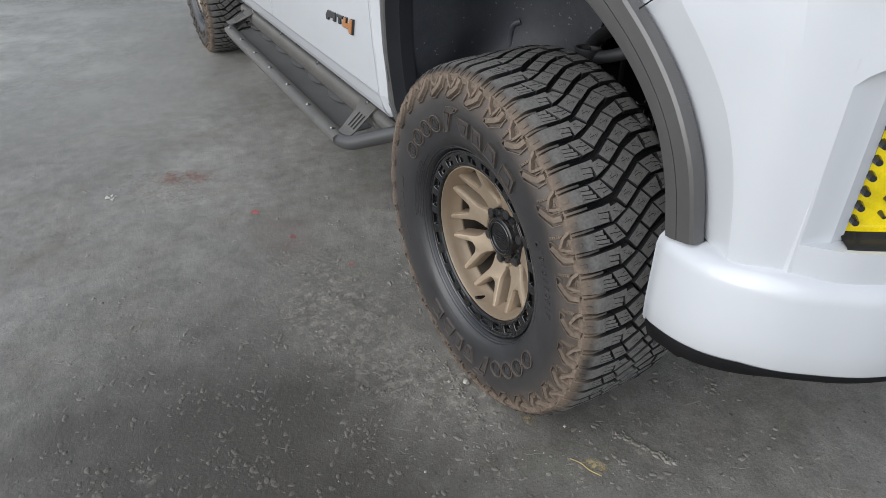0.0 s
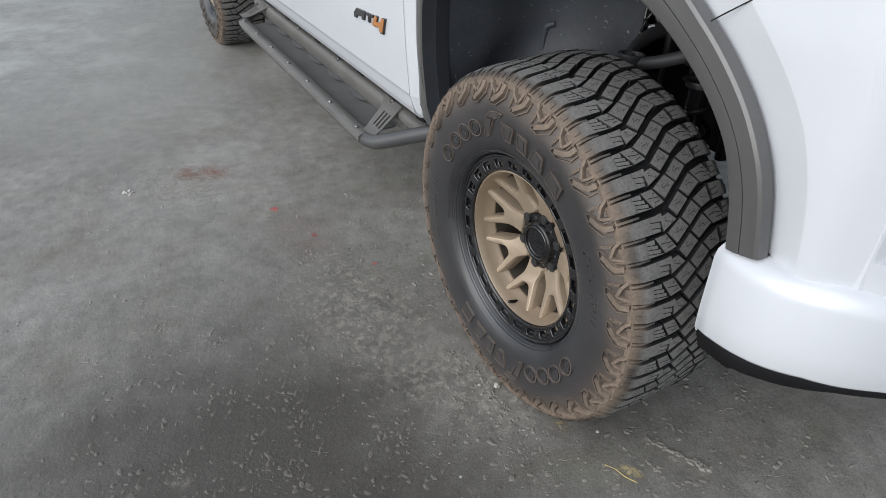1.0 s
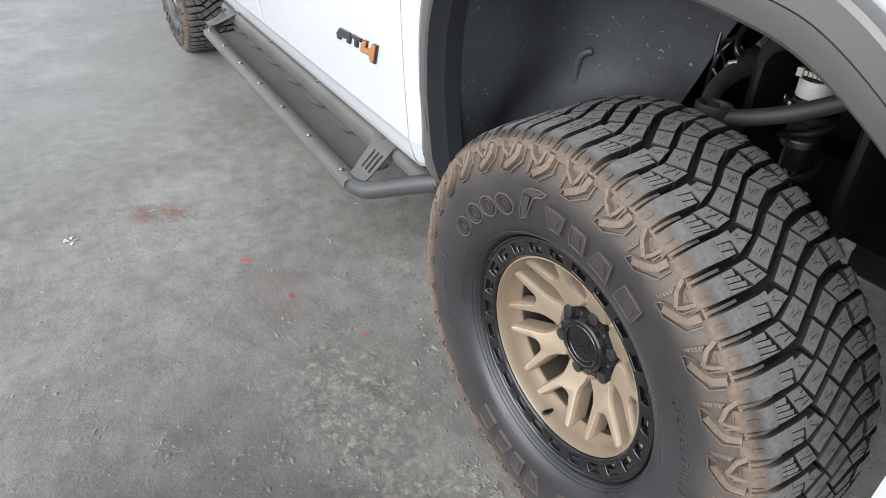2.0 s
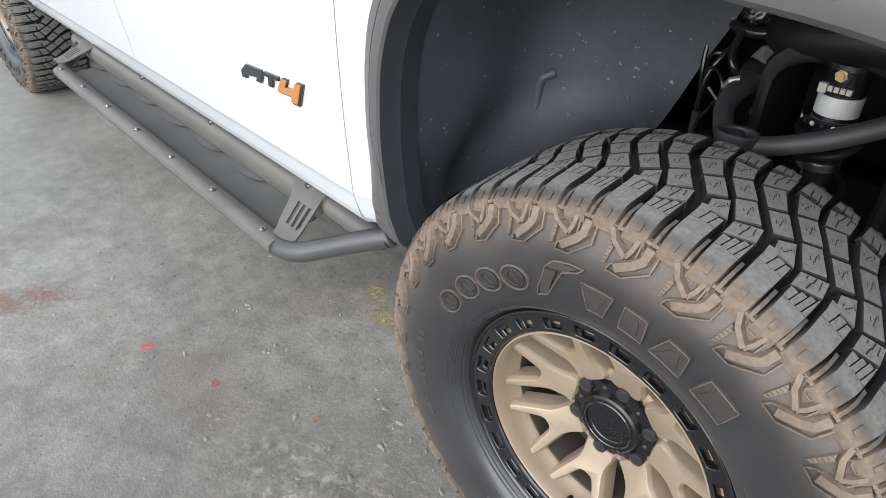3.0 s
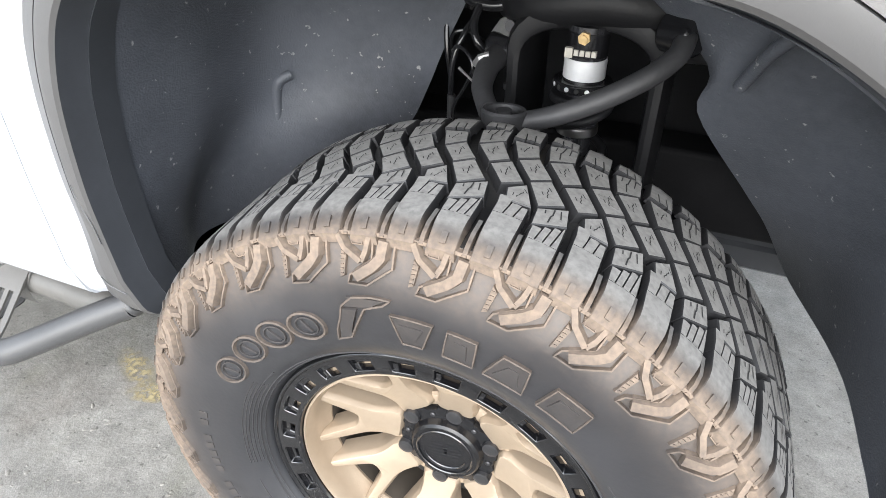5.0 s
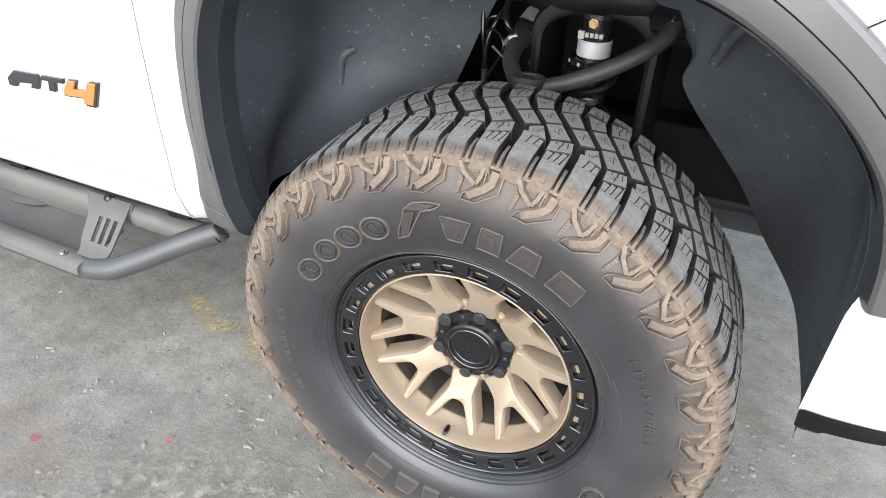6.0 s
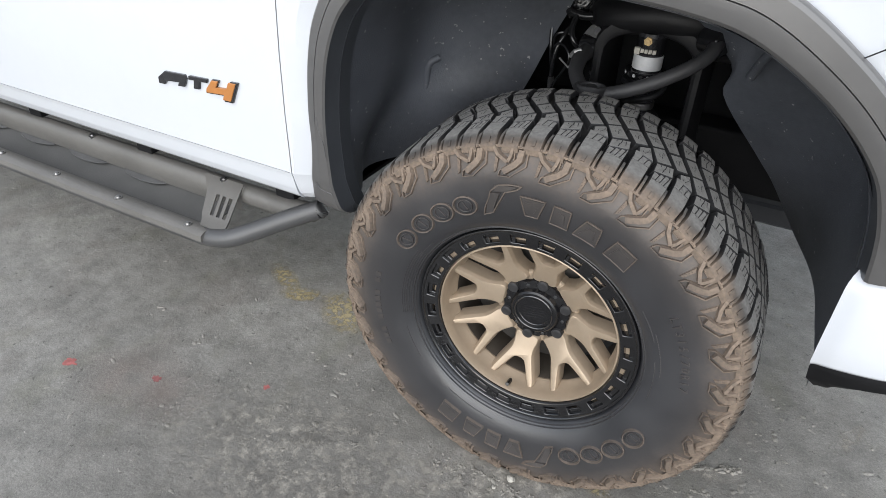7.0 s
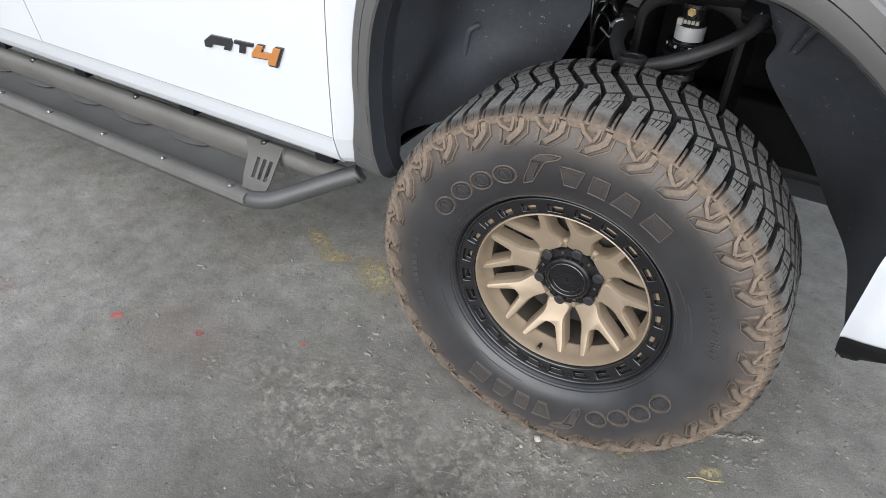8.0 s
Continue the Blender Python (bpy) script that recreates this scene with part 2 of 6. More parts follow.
# Same rubber, coloured darker for the shade between the tread blocks.
M_GROOVE = tyre_material("shaded_groove_rubber", [(0.38, 0.3), (0.40, 0.2), (0.42, 0.05), (0.44, 0.0)], (0.010, 0.010, 0.0105))
M_LETTER = tyre_material("dusty_lettering", [(0.25, 0.0), (0.29, 0.05), (0.34, 0.10), (0.40, 0.2)], (0.0235, 0.0235, 0.0255), 0.4)
M_OUTLINE = tyre_material("dusty_outlines", [(0.25, 0.1), (0.29, 0.26), (0.34, 0.34), (0.40, 0.4)], (0.022, 0.022, 0.024), 0.2)
M_SIPE = material("sipe_black", (0.012, 0.012, 0.012), 0.9)
M_WHITE = material("white_paint", (0.560, 0.580, 0.612), 0.25, coat=0.8, vary=0.02, scale=2)
M_FLARE = material("grey_textured_plastic", (0.074, 0.072, 0.071), 0.33, vary=0.12, scale=4, bump=0.07, bump_scale=600, spec=0.9)
M_LINER = material("black_liner_felt", (0.063, 0.068, 0.080), 0.46, vary=0.35, scale=5, bump=0.5, bump_scale=300, speck=0.68)
# Flare plastic again, with the return's bluish shade put into the colour.
M_RETURN = material("shade_tinted_plastic", (0.036, 0.039, 0.045), 0.34, vary=0.2, scale=6, bump=0.1, bump_scale=500)
# Step coat paler than the tube: sunlight on the cover is in its colour.
M_STEP = material("black_lit_powder_coat", (0.118, 0.113, 0.105), 0.40, vary=0.15, scale=6, bump=0.25, bump_scale=700)
M_TUBE = material("black_satin_tube", (0.058, 0.058, 0.059), 0.36, vary=0.15, scale=6, bump=0.2, bump_scale=700)
M_PLATE = material("black_tread_plate", (0.068, 0.067, 0.065), 0.75, vary=0.15, scale=9, bump=0.5, bump_scale=450)
M_BRONZE = material("satin_bronze_alloy", (0.350, 0.278, 0.205), 0.36, metal=0.4, vary=0.10, scale=7, bump=0.08, bump_scale=300)
# Bronze barrel with the shade behind the spokes put into its colour.
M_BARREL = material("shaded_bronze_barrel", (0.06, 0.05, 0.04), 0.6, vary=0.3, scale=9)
M_RING = material("gloss_black_ring", (0.007, 0.007, 0.008), 0.10, spec=0.9)
M_CAP = material("satin_black_cap", (0.008, 0.008, 0.009), 0.22, spec=0.45)
M_LUG = material("grey_lug_steel", (0.055, 0.055, 0.058), 0.35, metal=0.6, vary=0.2, scale=40)
M_STEEL = material("bare_steel", (0.30, 0.295, 0.29), 0.38, metal=1.0, vary=0.2, scale=30)
M_DARK = material("dark_chassis_paint", (0.026, 0.026, 0.028), 0.58, vary=0.3, scale=10, bump=0.3, bump_scale=120)
M_LENS = material("clear_lamp_lens", (0.36, 0.38, 0.41), 0.12, metal=0.4, coat=1.0, vary=0.4, scale=30)
M_TOWER = material("black_pressed_steel", (0.009, 0.009, 0.010), 0.5, vary=0.25, scale=14, bump=0.2, bump_scale=200, spec=0.25)
M_BLACK = material("black_underbody", (0.010, 0.010, 0.011), 0.7, vary=0.3, scale=12, spec=0.15)
M_DISC = material("brake_disc_iron", (0.12, 0.115, 0.11), 0.45, metal=0.7, vary=0.3, scale=20)
M_ORANGE = material("orange_badge", (0.40, 0.160, 0.042), 0.35, coat=0.3, vary=0.08, scale=30)
M_BADGE = material("black_badge", (0.018, 0.018, 0.020), 0.25, coat=0.3)
M_YELLOW = material("yellow_lens", (0.85, 0.66, 0.0), 0.12, coat=0.8, vary=0.2, scale=25)
M_SILVER = material("brushed_silver", (0.66, 0.66, 0.67), 0.4, metal=0.35, vary=0.1, scale=60)
M_BRASS = material("brass_fitting", (0.42, 0.30, 0.15), 0.4, metal=0.7, vary=0.3, scale=90)
M_RED = material("red_paint_fleck", (0.37, 0.12, 0.11), 0.6, vary=0.35, scale=60)
M_PINK = material("worn_red_paint", (0.26, 0.10, 0.095), 0.7, vary=0.4, scale=60)
M_OCHRE = material("yellow_paint_residue", (0.36, 0.28, 0.11), 0.75, vary=0.5, scale=50, tint=(0.17, 0.155, 0.11))
M_GRIT = material("pale_grit", (0.36, 0.34, 0.30), 0.85, vary=0.5, scale=4)
M_PAPER = material("crumpled_paper", (0.62, 0.60, 0.57), 0.8, vary=0.15, scale=60)
M_GREYAL = material("cast_alloy", (0.26, 0.26, 0.26), 0.45, metal=0.6, vary=0.25, scale=40)
M_FOIL = material("crumpled_black_film", (0.018, 0.018, 0.019), 0.25, vary=0.4, scale=30)
M_GREYPL = material("grey_mount_plate", (0.085, 0.085, 0.085), 0.5, vary=0.2, scale=12)


# ---- building helpers ----
def part(name, bm, mat, parent=None, label="", smooth=38, bevel=0.0):
    """Links a bmesh as one mesh object, under parent if one is given."""
    bmesh.ops.recalc_face_normals(bm, faces=bm.faces)
    me = bpy.data.meshes.new(name)
    bm.to_mesh(me)
    bm.free()
    me.materials.append(mat)
    ob = new(name, me)
    if smooth:
        me.shade_smooth()
        me.set_sharp_from_angle(angle=radians(smooth))
    if parent is not None:
        ob.parent = parent
    if bevel:
        bv = ob.modifiers.new("bevel", "BEVEL")
        bv.width, bv.segments, bv.limit_method, bv.angle_limit = bevel, 2, "ANGLE", radians(40)
    if label:
        tagged(ob, label)
    return ob


def lathe(profile, seg=128, closed=False):
    """Spins (radius, y) pairs round the y axis."""
    bm = bmesh.new()
    rings = []
    for r, y in profile:
        rings.append([bm.verts.new((r * math.cos(2 * math.pi * i / seg), y, r * math.sin(2 * math.pi * i / seg))) for i in range(seg)])
    pairs = list(zip(rings, rings[1:])) + ([(rings[-1], rings[0])] if closed else [])
    for a, b in pairs:
        for i in range(seg):
            bm.faces.new((a[i], a[(i + 1) % seg], b[(i + 1) % seg], b[i]))
    return bm


def loft(rows, bm=None, close=False):
    """A sheet through rows of points, all of one length."""
    bm = bm or bmesh.new()
    vs = [[bm.verts.new(p) for p in row] for row in rows]
    for a, b in zip(vs, vs[1:]):
        for i in range(len(a) - (0 if close else 1)):
            k = (i + 1) % len(a)
            bm.faces.new((a[i], a[k], b[k], b[i]))
    return bm


def thicken(bm, vec):
    """Gives a sheet a back and a rim, shifted by vec(co) from the front."""
    ret = bmesh.ops.duplicate(bm, geom=bm.verts[:] + bm.edges[:] + bm.faces[:])
    vmap = ret["vert_map"]
    front = [g for g in ret["geom"] if isinstance(g, bmesh.types.BMVert)]
    fs = set(front)
    rim = [e for e in list(ret["edge_map"].keys()) if isinstance(e, bmesh.types.BMEdge) and e.is_boundary and e.verts[0] not in fs]
    for v in front:
        v.co += Vector(vec(v.co))
    for e in rim:
        a, b = e.verts
        c, d = vmap[a], vmap[b]
        try:
            bm.faces.new((a, b, d, c))
        except ValueError:
            pass
    return bm


def spline(points, n):
    """n points along a Catmull-Rom curve through the given ones."""
    p = [Vector(q) for q in points]
    p = [2 * p[0] - p[1]] + p + [2 * p[-1] - p[-2]]
    out = []
    segs = len(p) - 3
    for i in range(n):
        f = i / (n - 1) * segs
        k = min(int(f), segs - 1)
        t = f - k
        a, b, c, d = p[k:k + 4]
        out.append(0.5 * ((2 * b) + (c - a) * t + (2 * a - 5 * b + 4 * c - d) * t * t + (3 * b - a - 3 * c + d) * t ** 3))
    return out


def tube(points, radius, seg=14, n=None, bm=None, caps=True):
    """A round bar along a smooth curve."""
    pts = spline(points, n) if n else [Vector(q) for q in points]
    bm = bm or bmesh.new()
    rings, up = [], None
    for i, q in enumerate(pts):
        d = (pts[min(i + 1, len(pts) - 1)] - pts[max(i - 1, 0)]).normalized()
        if up is None:
            up = d.orthogonal().normalized()
        up = (up - d * up.dot(d)).normalized()
        side = d.cross(up)
        r = radius[i] if isinstance(radius, (list, tuple)) else radius
        rings.append([bm.verts.new(q + r * (math.cos(a) * up + math.sin(a) * side)) for a in (2 * math.pi * k / seg for k in range(seg))])
    for a, b in zip(rings, rings[1:]):
        for k in range(seg):
            bm.faces.new((a[k], a[(k + 1) % seg], b[(k + 1) % seg], b[k]))
    if caps:
        bm.faces.new(rings[0][::-1])
        bm.faces.new(rings[-1])
    return bm


def box(bm, lo, hi, m=None):
    """An upright box between two corners, turned by m if given."""
    ret = bmesh.ops.create_cube(bm, size=1)
    for v in ret["verts"]:
        v.co = Vector([lo[i] + (v.co[i] + 0.5) * (hi[i] - lo[i]) for i in range(3)])
        if m is not None:
            v.co = m @ v.co
    return ret["verts"]


def prism(bm, outline, depth):
    """Joins an outline of points with the same outline shifted by depth(point)."""
    a = [bm.verts.new(p) for p in outline]
    b = [bm.verts.new(Vector(p) + Vector(depth(p))) for p in outline]
    bm.faces.new(a)
    bm.faces.new(b[::-1])
    for i in range(len(a)):
        k = (i + 1) % len(a)
        bm.faces.new((a[i], b[i], b[k], a[k]))


def empty(name, label, category, at=(0, 0, 0)):
    ob = new(name)
    ob.location = at
    ob.empty_display_size = 0.2
    return tagged(ob, label, category)


# ---- floor and roof ----
bm = bmesh.new()
bmesh.ops.create_grid(bm, x_segments=40, y_segments=40, size=60)
ground = part("ground", bm, M_FLOOR)
tagged(ground, "dark stained concrete floor with dust and grit", "floor", kind="structure")

# ---- truck ----
truck = empty("pickup_truck", "white pickup truck with grey arch flares, bronze wheels and step bars", "truck")

HUB_X, HUB_Z, STEER, WHEELBASE = 0.010, 0.413, 1.7, 3.745
FLAT = -0.4115


def settle(bm):
    """Presses the tyre's foot flat on the floor and lets it bulge a little."""
    for v in bm.verts:
        if v.co.z < FLAT:
            v.co.z = FLAT + (v.co.z - FLAT) * 0.02
        elif v.co.z < -0.30 and abs(v.co.x) < 0.2:
            f = (1 - abs(v.co.x) / 0.2) * (-0.30 - v.co.z) / 0.11
            v.co.y += (-0.006 if v.co.y < 0.04 else 0.006) * f
    return bm


SIDE = [(0.226, -0.050), (0.2405, -0.065), (0.245, -0.076), (0.252, -0.084), (0.265, -0.094), (0.285, -0.102), (0.31, -0.1065), (0.34, -0.1090),
        (0.360, -0.1090), (0.370, -0.1080), (0.380, -0.1055), (0.392, -0.1010), (0.404, -0.0950), (0.412, -0.0900), (0.419, -0.0850)]
BASE = [(0.419, -0.0850), (0.4220, -0.078), (0.4250, -0.06), (0.4275, -0.01), (0.4282, 0.04), (0.4280, 0.10), (0.4265, 0.15), (0.4230, 0.174), (0.419, 0.1815)]


def side_y(r):
    for (r0, y0), (r1, y1) in zip(SIDE, SIDE[1:]):
        if r0 <= r <= r1:
            return y0 + (y1 - y0) * (r - r0) / (r1 - r0)
    return SIDE[-1][1]


def polar(deg, r, y):
    return Vector((r * math.cos(radians(deg)), y, r * math.sin(radians(deg))))


def make_tyre():
    fine = []
    for (r0, y0), (r1, y1) in zip(SIDE, SIDE[1:]):
        fine += [(r0 + (r1 - r0) * k / 2, y0 + (y1 - y0) * k / 2) for k in range(2)]
    back = [(r, 0.096 - y) for r, y in SIDE[::-1]]
    bm = lathe(fine + [SIDE[-1]], 200)
    tmp, other = bpy.data.meshes.new("tmp"), lathe(back, 200)
    other.to_mesh(tmp)
    other.free()
    bm.from_mesh(tmp)
    return bm


def crown_r(y):
    return 0.4420 - (0.46 if y < 0.04 else 0.20) * (y - 0.04) ** 2


def lead(y):
    """How far a row of tread blocks has turned at y, in degrees."""
    knots = [(-0.13, 0.0), (-0.015, 0.0), (0.010, 0.6), (0.042, 3.4), (0.062, 4.9), (0.084, 7.0), (0.105, 8.1), (0.125, 8.6), (0.20, 8.6)]
    for (a, p), (b, q) in zip(knots, knots[1:]):
        if y <= b:
            return p + (q - p) * (y - a) / (b - a)
    return knots[-1][1]


def block(bm, base, y0, y1, half, slant0, slant1):
    """A tread block between two slanting cuts, with chamfered top edges."""
    def corner(side, y, slant, inset):
        yy = y - slant * side
        a = base + lead(yy) + side * (half - inset)
        return a, yy
    g = 0.0013
    foot, shoulder, top = [], [], []
    for y, slant, s in ((y0, slant0, 1), (y1, slant1, -1)):
        for side in ((1, -1) if s == 1 else (-1, 1)):
            a, yy = corner(side, y + s * g, slant, -0.32)
            foot.append(bm.verts.new(polar(a, 0.4265, yy - s * 0.0010)))
            a, yy = corner(side, y + s * g, slant, 0.0)
            shoulder.append(bm.verts.new(polar(a, crown_r(yy) - 0.0014, yy)))
            a, yy = corner(side, y + s * (g + 0.0012), slant, 0.12)
            top.append(bm.verts.new(polar(a, crown_r(yy), yy)))
    for lower, upper in ((foot, shoulder), (shoulder, top)):
        for i in range(4):
            k = (i + 1) % 4
            bm.faces.new((lower[i], lower[k], upper[k], upper[i]))
    bm.faces.new(top)


def shoulder_block(bm, base, ends, half, flip):
    """A shoulder lug that runs over the edge down to the sidewall. Its inner end is split into fins; ends gives how far in each one reaches."""
    def at(a, y, r):
        yy = y if not flip else 0.096 - y
        return polar(base + lead(yy) + a * (-1 if flip else 1), r + (0.003 if flip else 0), yy)

    def slab(b0, b1, stations, floor_r, cut0=None, cut1=None):
        tops, feet = [], []
        for y, r in stations:
            # a side along a cut is steep and leans; an outer side has a chamfer and a flared foot
            lean = -20 * (y - stations[-1][0]) * (-1 if flip else 1)
            a0, a1 = (b0 if cut0 is None else b0 + cut0 + lean), (b1 if cut1 is None else b1 - cut1 + lean)
            c0, c1 = (0.15 if cut0 is None else 0.03), (0.15 if cut1 is None else 0.03)
            e0, e1 = (0.16 if cut0 is None else 0.0), (0.16 if cut1 is None else 0.0)
            # the lug narrows as it runs down to the sidewall
            f = 1.0 - 0.08 * min(1, max(0, (-0.045 - y) / 0.05))
            tops.append([at((a0 + c0) * f, y, r), at((a0 + a1) / 2 * f, y, r + 0.0004), at((a1 - c1) * f, y, r)])
            rim = [at((a0 + c0 * 0.2) * f, y, r - 0.0013), at((a1 - c1 * 0.2) * f, y, r - 0.0013)]
            low = min(floor_r, r - 0.010)
            feet.append([at((a0 - e0) * f, y, low), rim[0], rim[1], at((a1 + e1) * f, y, low)])
        tv = [[bm.verts.new(p) for p in row] for row in tops]
        fv = [[bm.verts.new(p) for p in row] for row in feet]
        for i in range(len(tv) - 1):
            strips = [fv[i][0], fv[i][1], *tv[i], fv[i][2], fv[i][3]]
            after = [fv[i + 1][0], fv[i + 1][1], *tv[i + 1], fv[i + 1][2], fv[i + 1][3]]
            for k in range(6):
                bm.faces.new((strips[k], strips[k + 1], after[k + 1], after[k]))
        for i in (0, -1):
            bm.faces.new([fv[i][0], fv[i][1], *tv[i], fv[i][2], fv[i][3]])

    fins = len(ends)
    split = max(-0.066, min(ends) - 0.020)
    width = 2 * half / fins
    for k, y_in in enumerate(ends):
        stations = [(y, crown_r(y)) for y in (y_in, (y_in + split) / 2, split)]
        # the narrow cuts between the fins lean across the lug
        slab(-half + k * width, -half + (k + 1) * width, stations, crown_r(y_in) - 0.007, 0.065 if k else None, 0.065 if k < fins - 1 else None)
    slab(-half, half, [(split + 0.001, crown_r(split) - 0.0003)] + [(y, r) for y, r in ((-0.040, crown_r(-0.040)), (-0.052, crown_r(-0.052)), (-0.064, crown_r(-0.064)), (-0.073, 0.4350), (-0.081, 0.4305), (-0.089, 0.4245), (-0.0965, 0.4175)) if y < split - 0.004], 0.4240)
    # a small square pad low on the lug
    q = [at(a, y, r) for a, y, r in ((-0.42, -0.082, 0.4300), (0.42, -0.082, 0.4300), (0.42, -0.0915, 0.4222), (-0.42, -0.0915, 0.4222))]
    out = at(0, -0.0975, 0.437) - at(0, -0.088, 0.4260)
    prism(bm, q, lambda p: out.normalized() * 0.0022)


def ridge_stub(bm, a):
    """The thin wall that stands in the groove between two shoulder lugs."""
    st = [(-0.050, 0.4325), (-0.074, 0.4308), (-0.087, 0.4250), (-0.0945, 0.4180)]
    rows = []
    for y, r in st:
        c = a + lead(y)
        rows.append([polar(c - 0.52, 0.414, y), polar(c - 0.30, r, y), polar(c + 0.30, r, y), polar(c + 0.52, 0.414, y)])
    loft(rows, bm)
    bm.faces.new([bm.verts.new(p) for p in rows[0]])


def make_tread():
    bm, sipes = bmesh.new(), bmesh.new()

    def strip(points, base, width=0.0011):
        """A thin dark sipe on a block's face."""
        for (a0, y0), (a1, y1) in zip(points, points[1:]):
            p, q = polar(base + lead(y0) + a0, crown_r(y0) + 0.0004, y0), polar(base + lead(y1) + a1, crown_r(y1) + 0.0004, y1)
            d = (q - p).normalized()
            s = d.cross(Vector((p.x, 0, p.z)).normalized()) * width * 0.5
            sipes.faces.new([sipes.verts.new(v) for v in (p - s, q - s, q + s, p + s)])

    for k in range(64):
        base = 7.4 + k * 5.625 + 0.22 * math.sin(k * 0.9) + 0.15 * math.sin(k * 2.3)
        if k % 2:
            # a long lug with a notched end, two whole blocks and a cap before the far shoulder
            ends, cuts = (-0.017, -0.015, -0.006), [-0.0125, 0.0205, 0.0605, 0.103, 0.146]
            slants, halves, shifts = [0.0005, 0.0075, 0.008, 0.009, 0.009], [1.82, 2.02, 2.00, 2.22], [-0.55, 0.0, 0.1, -0.1]
            far = (-0.051, -0.051, -0.046)
        else:
            # a short lug with a cap, three whole blocks and a long far lug
            ends, cuts = (-0.0230, -0.0275, -0.0325, -0.0370), [-0.0285, 0.0035, 0.0445, 0.085, 0.125]
            slants, halves, shifts = [0.0085, 0.0090, 0.0080, 0.0080, 0.0005], [2.22, 2.05, 2.02, 1.98], [0.1, 0.25, 0.0, -0.1]
            far = (-0.031, -0.033, -0.030)
        shoulder_block(bm, base, ends, 2.16, False)
        for i, (a, b) in enumerate(zip(cuts, cuts[1:])):
            w, turn = halves[i], base + shifts[i]
            block(bm, turn, a, b, w, slants[i], slants[i + 1])
            mid, h = (a + b) / 2, b - a
            if w < 2.1:
                # a short bent cut between two dashes
                strip([(0.42, mid - 0.20 * h), (0.40, mid - 0.13 * h), (0.02, mid - 0.03 * h), (-0.06, mid + 0.05 * h), (-0.40, mid + 0.13 * h), (-0.44, mid + 0.20 * h)], turn, 0.0011)
                for side in (-1, 1):
                    strip([(side * 0.95, mid - side * 0.006), (side * 0.86, mid - side * 0.006 + 0.006)], turn, 0.0010)
            else:
                # a cap is split by three cuts across it
                strip([(0.35, a + 0.004), (0.22, mid), (0.0, mid + 0.002), (-0.25, b - 0.003)], turn, 0.0017)
                for off in (-1.15, 1.05):
                    strip([(off, mid + 0.001), (off * 0.97, b - 0.001 - 0.008 * (off > 0))], turn, 0.0014)
        ridge_stub(bm, base + 2.82)
        shoulder_block(bm, base, far, 2.16, True)
    return settle(bm), settle(sipes)


def ridge(bm, points, width, height, sink=0.002):
    """A raised bar with sloping flanks on the sidewall, through (degrees, radius) points."""
    pts = []
    for (a0, r0), (a1, r1) in zip(points, points[1:]):
        pts += [(a0 + (a1 - a0) * k / 3, r0 + (r1 - r0) * k / 3) for k in range(3)]
    pts.append(points[-1])
    rows = []
    for i, (a, r) in enumerate(pts):
        p = polar(a, r, side_y(r))
        a2, r2 = pts[min(i + 1, len(pts) - 1)]
        a1, r1 = pts[max(i - 1, 0)]
        d = (polar(a2, r2, side_y(r2)) - polar(a1, r1, side_y(r1))).normalized()
        nrm = (polar(a, 1, 0) * 0.25 + Vector((0, -1, 0))).normalized()
        s = d.cross(nrm).normalized()
        rows.append([p - s * width * 0.62 - nrm * sink, p - s * width * 0.40 + nrm * height, p + s * width * 0.40 + nrm * height, p + s * width * 0.62 - nrm * sink])
    vs = [[bm.verts.new(q) for q in row] for row in rows]
    for a, b in zip(vs, vs[1:]):
        for i in range(3):
            bm.faces.new((a[i], a[i + 1], b[i + 1], b[i]))
    bm.faces.new(vs[0])
    bm.faces.new(vs[-1][::-1])


def plate(bm, outline, height):
    """A raised plate with sloping flanks on the sidewall, from (degrees, radius) corners."""
    cx, cr = sum(a for a, r in outline) / len(outline), sum(r for a, r in outline) / len(outline)
    nrm = Vector((0, -1, 0))
    low, top = [], []
    for a, r in outline:
        p = polar(a, r, side_y(r))
        out = (polar(a, 1, 0) * 0.25 + nrm).normalized()
        c = polar(cx, cr, side_y(cr))
        d = (p - c).normalized()
        low.append(bm.verts.new(p + d * 0.0016 - out * 0.002))
        top.append(bm.verts.new(p - d * 0.0004 + out * height))
    for k in range(len(outline)):
        q = (k + 1) % len(outline)
        bm.faces.new((low[k], low[q], top[q], top[k]))
    bm.faces.new(top)


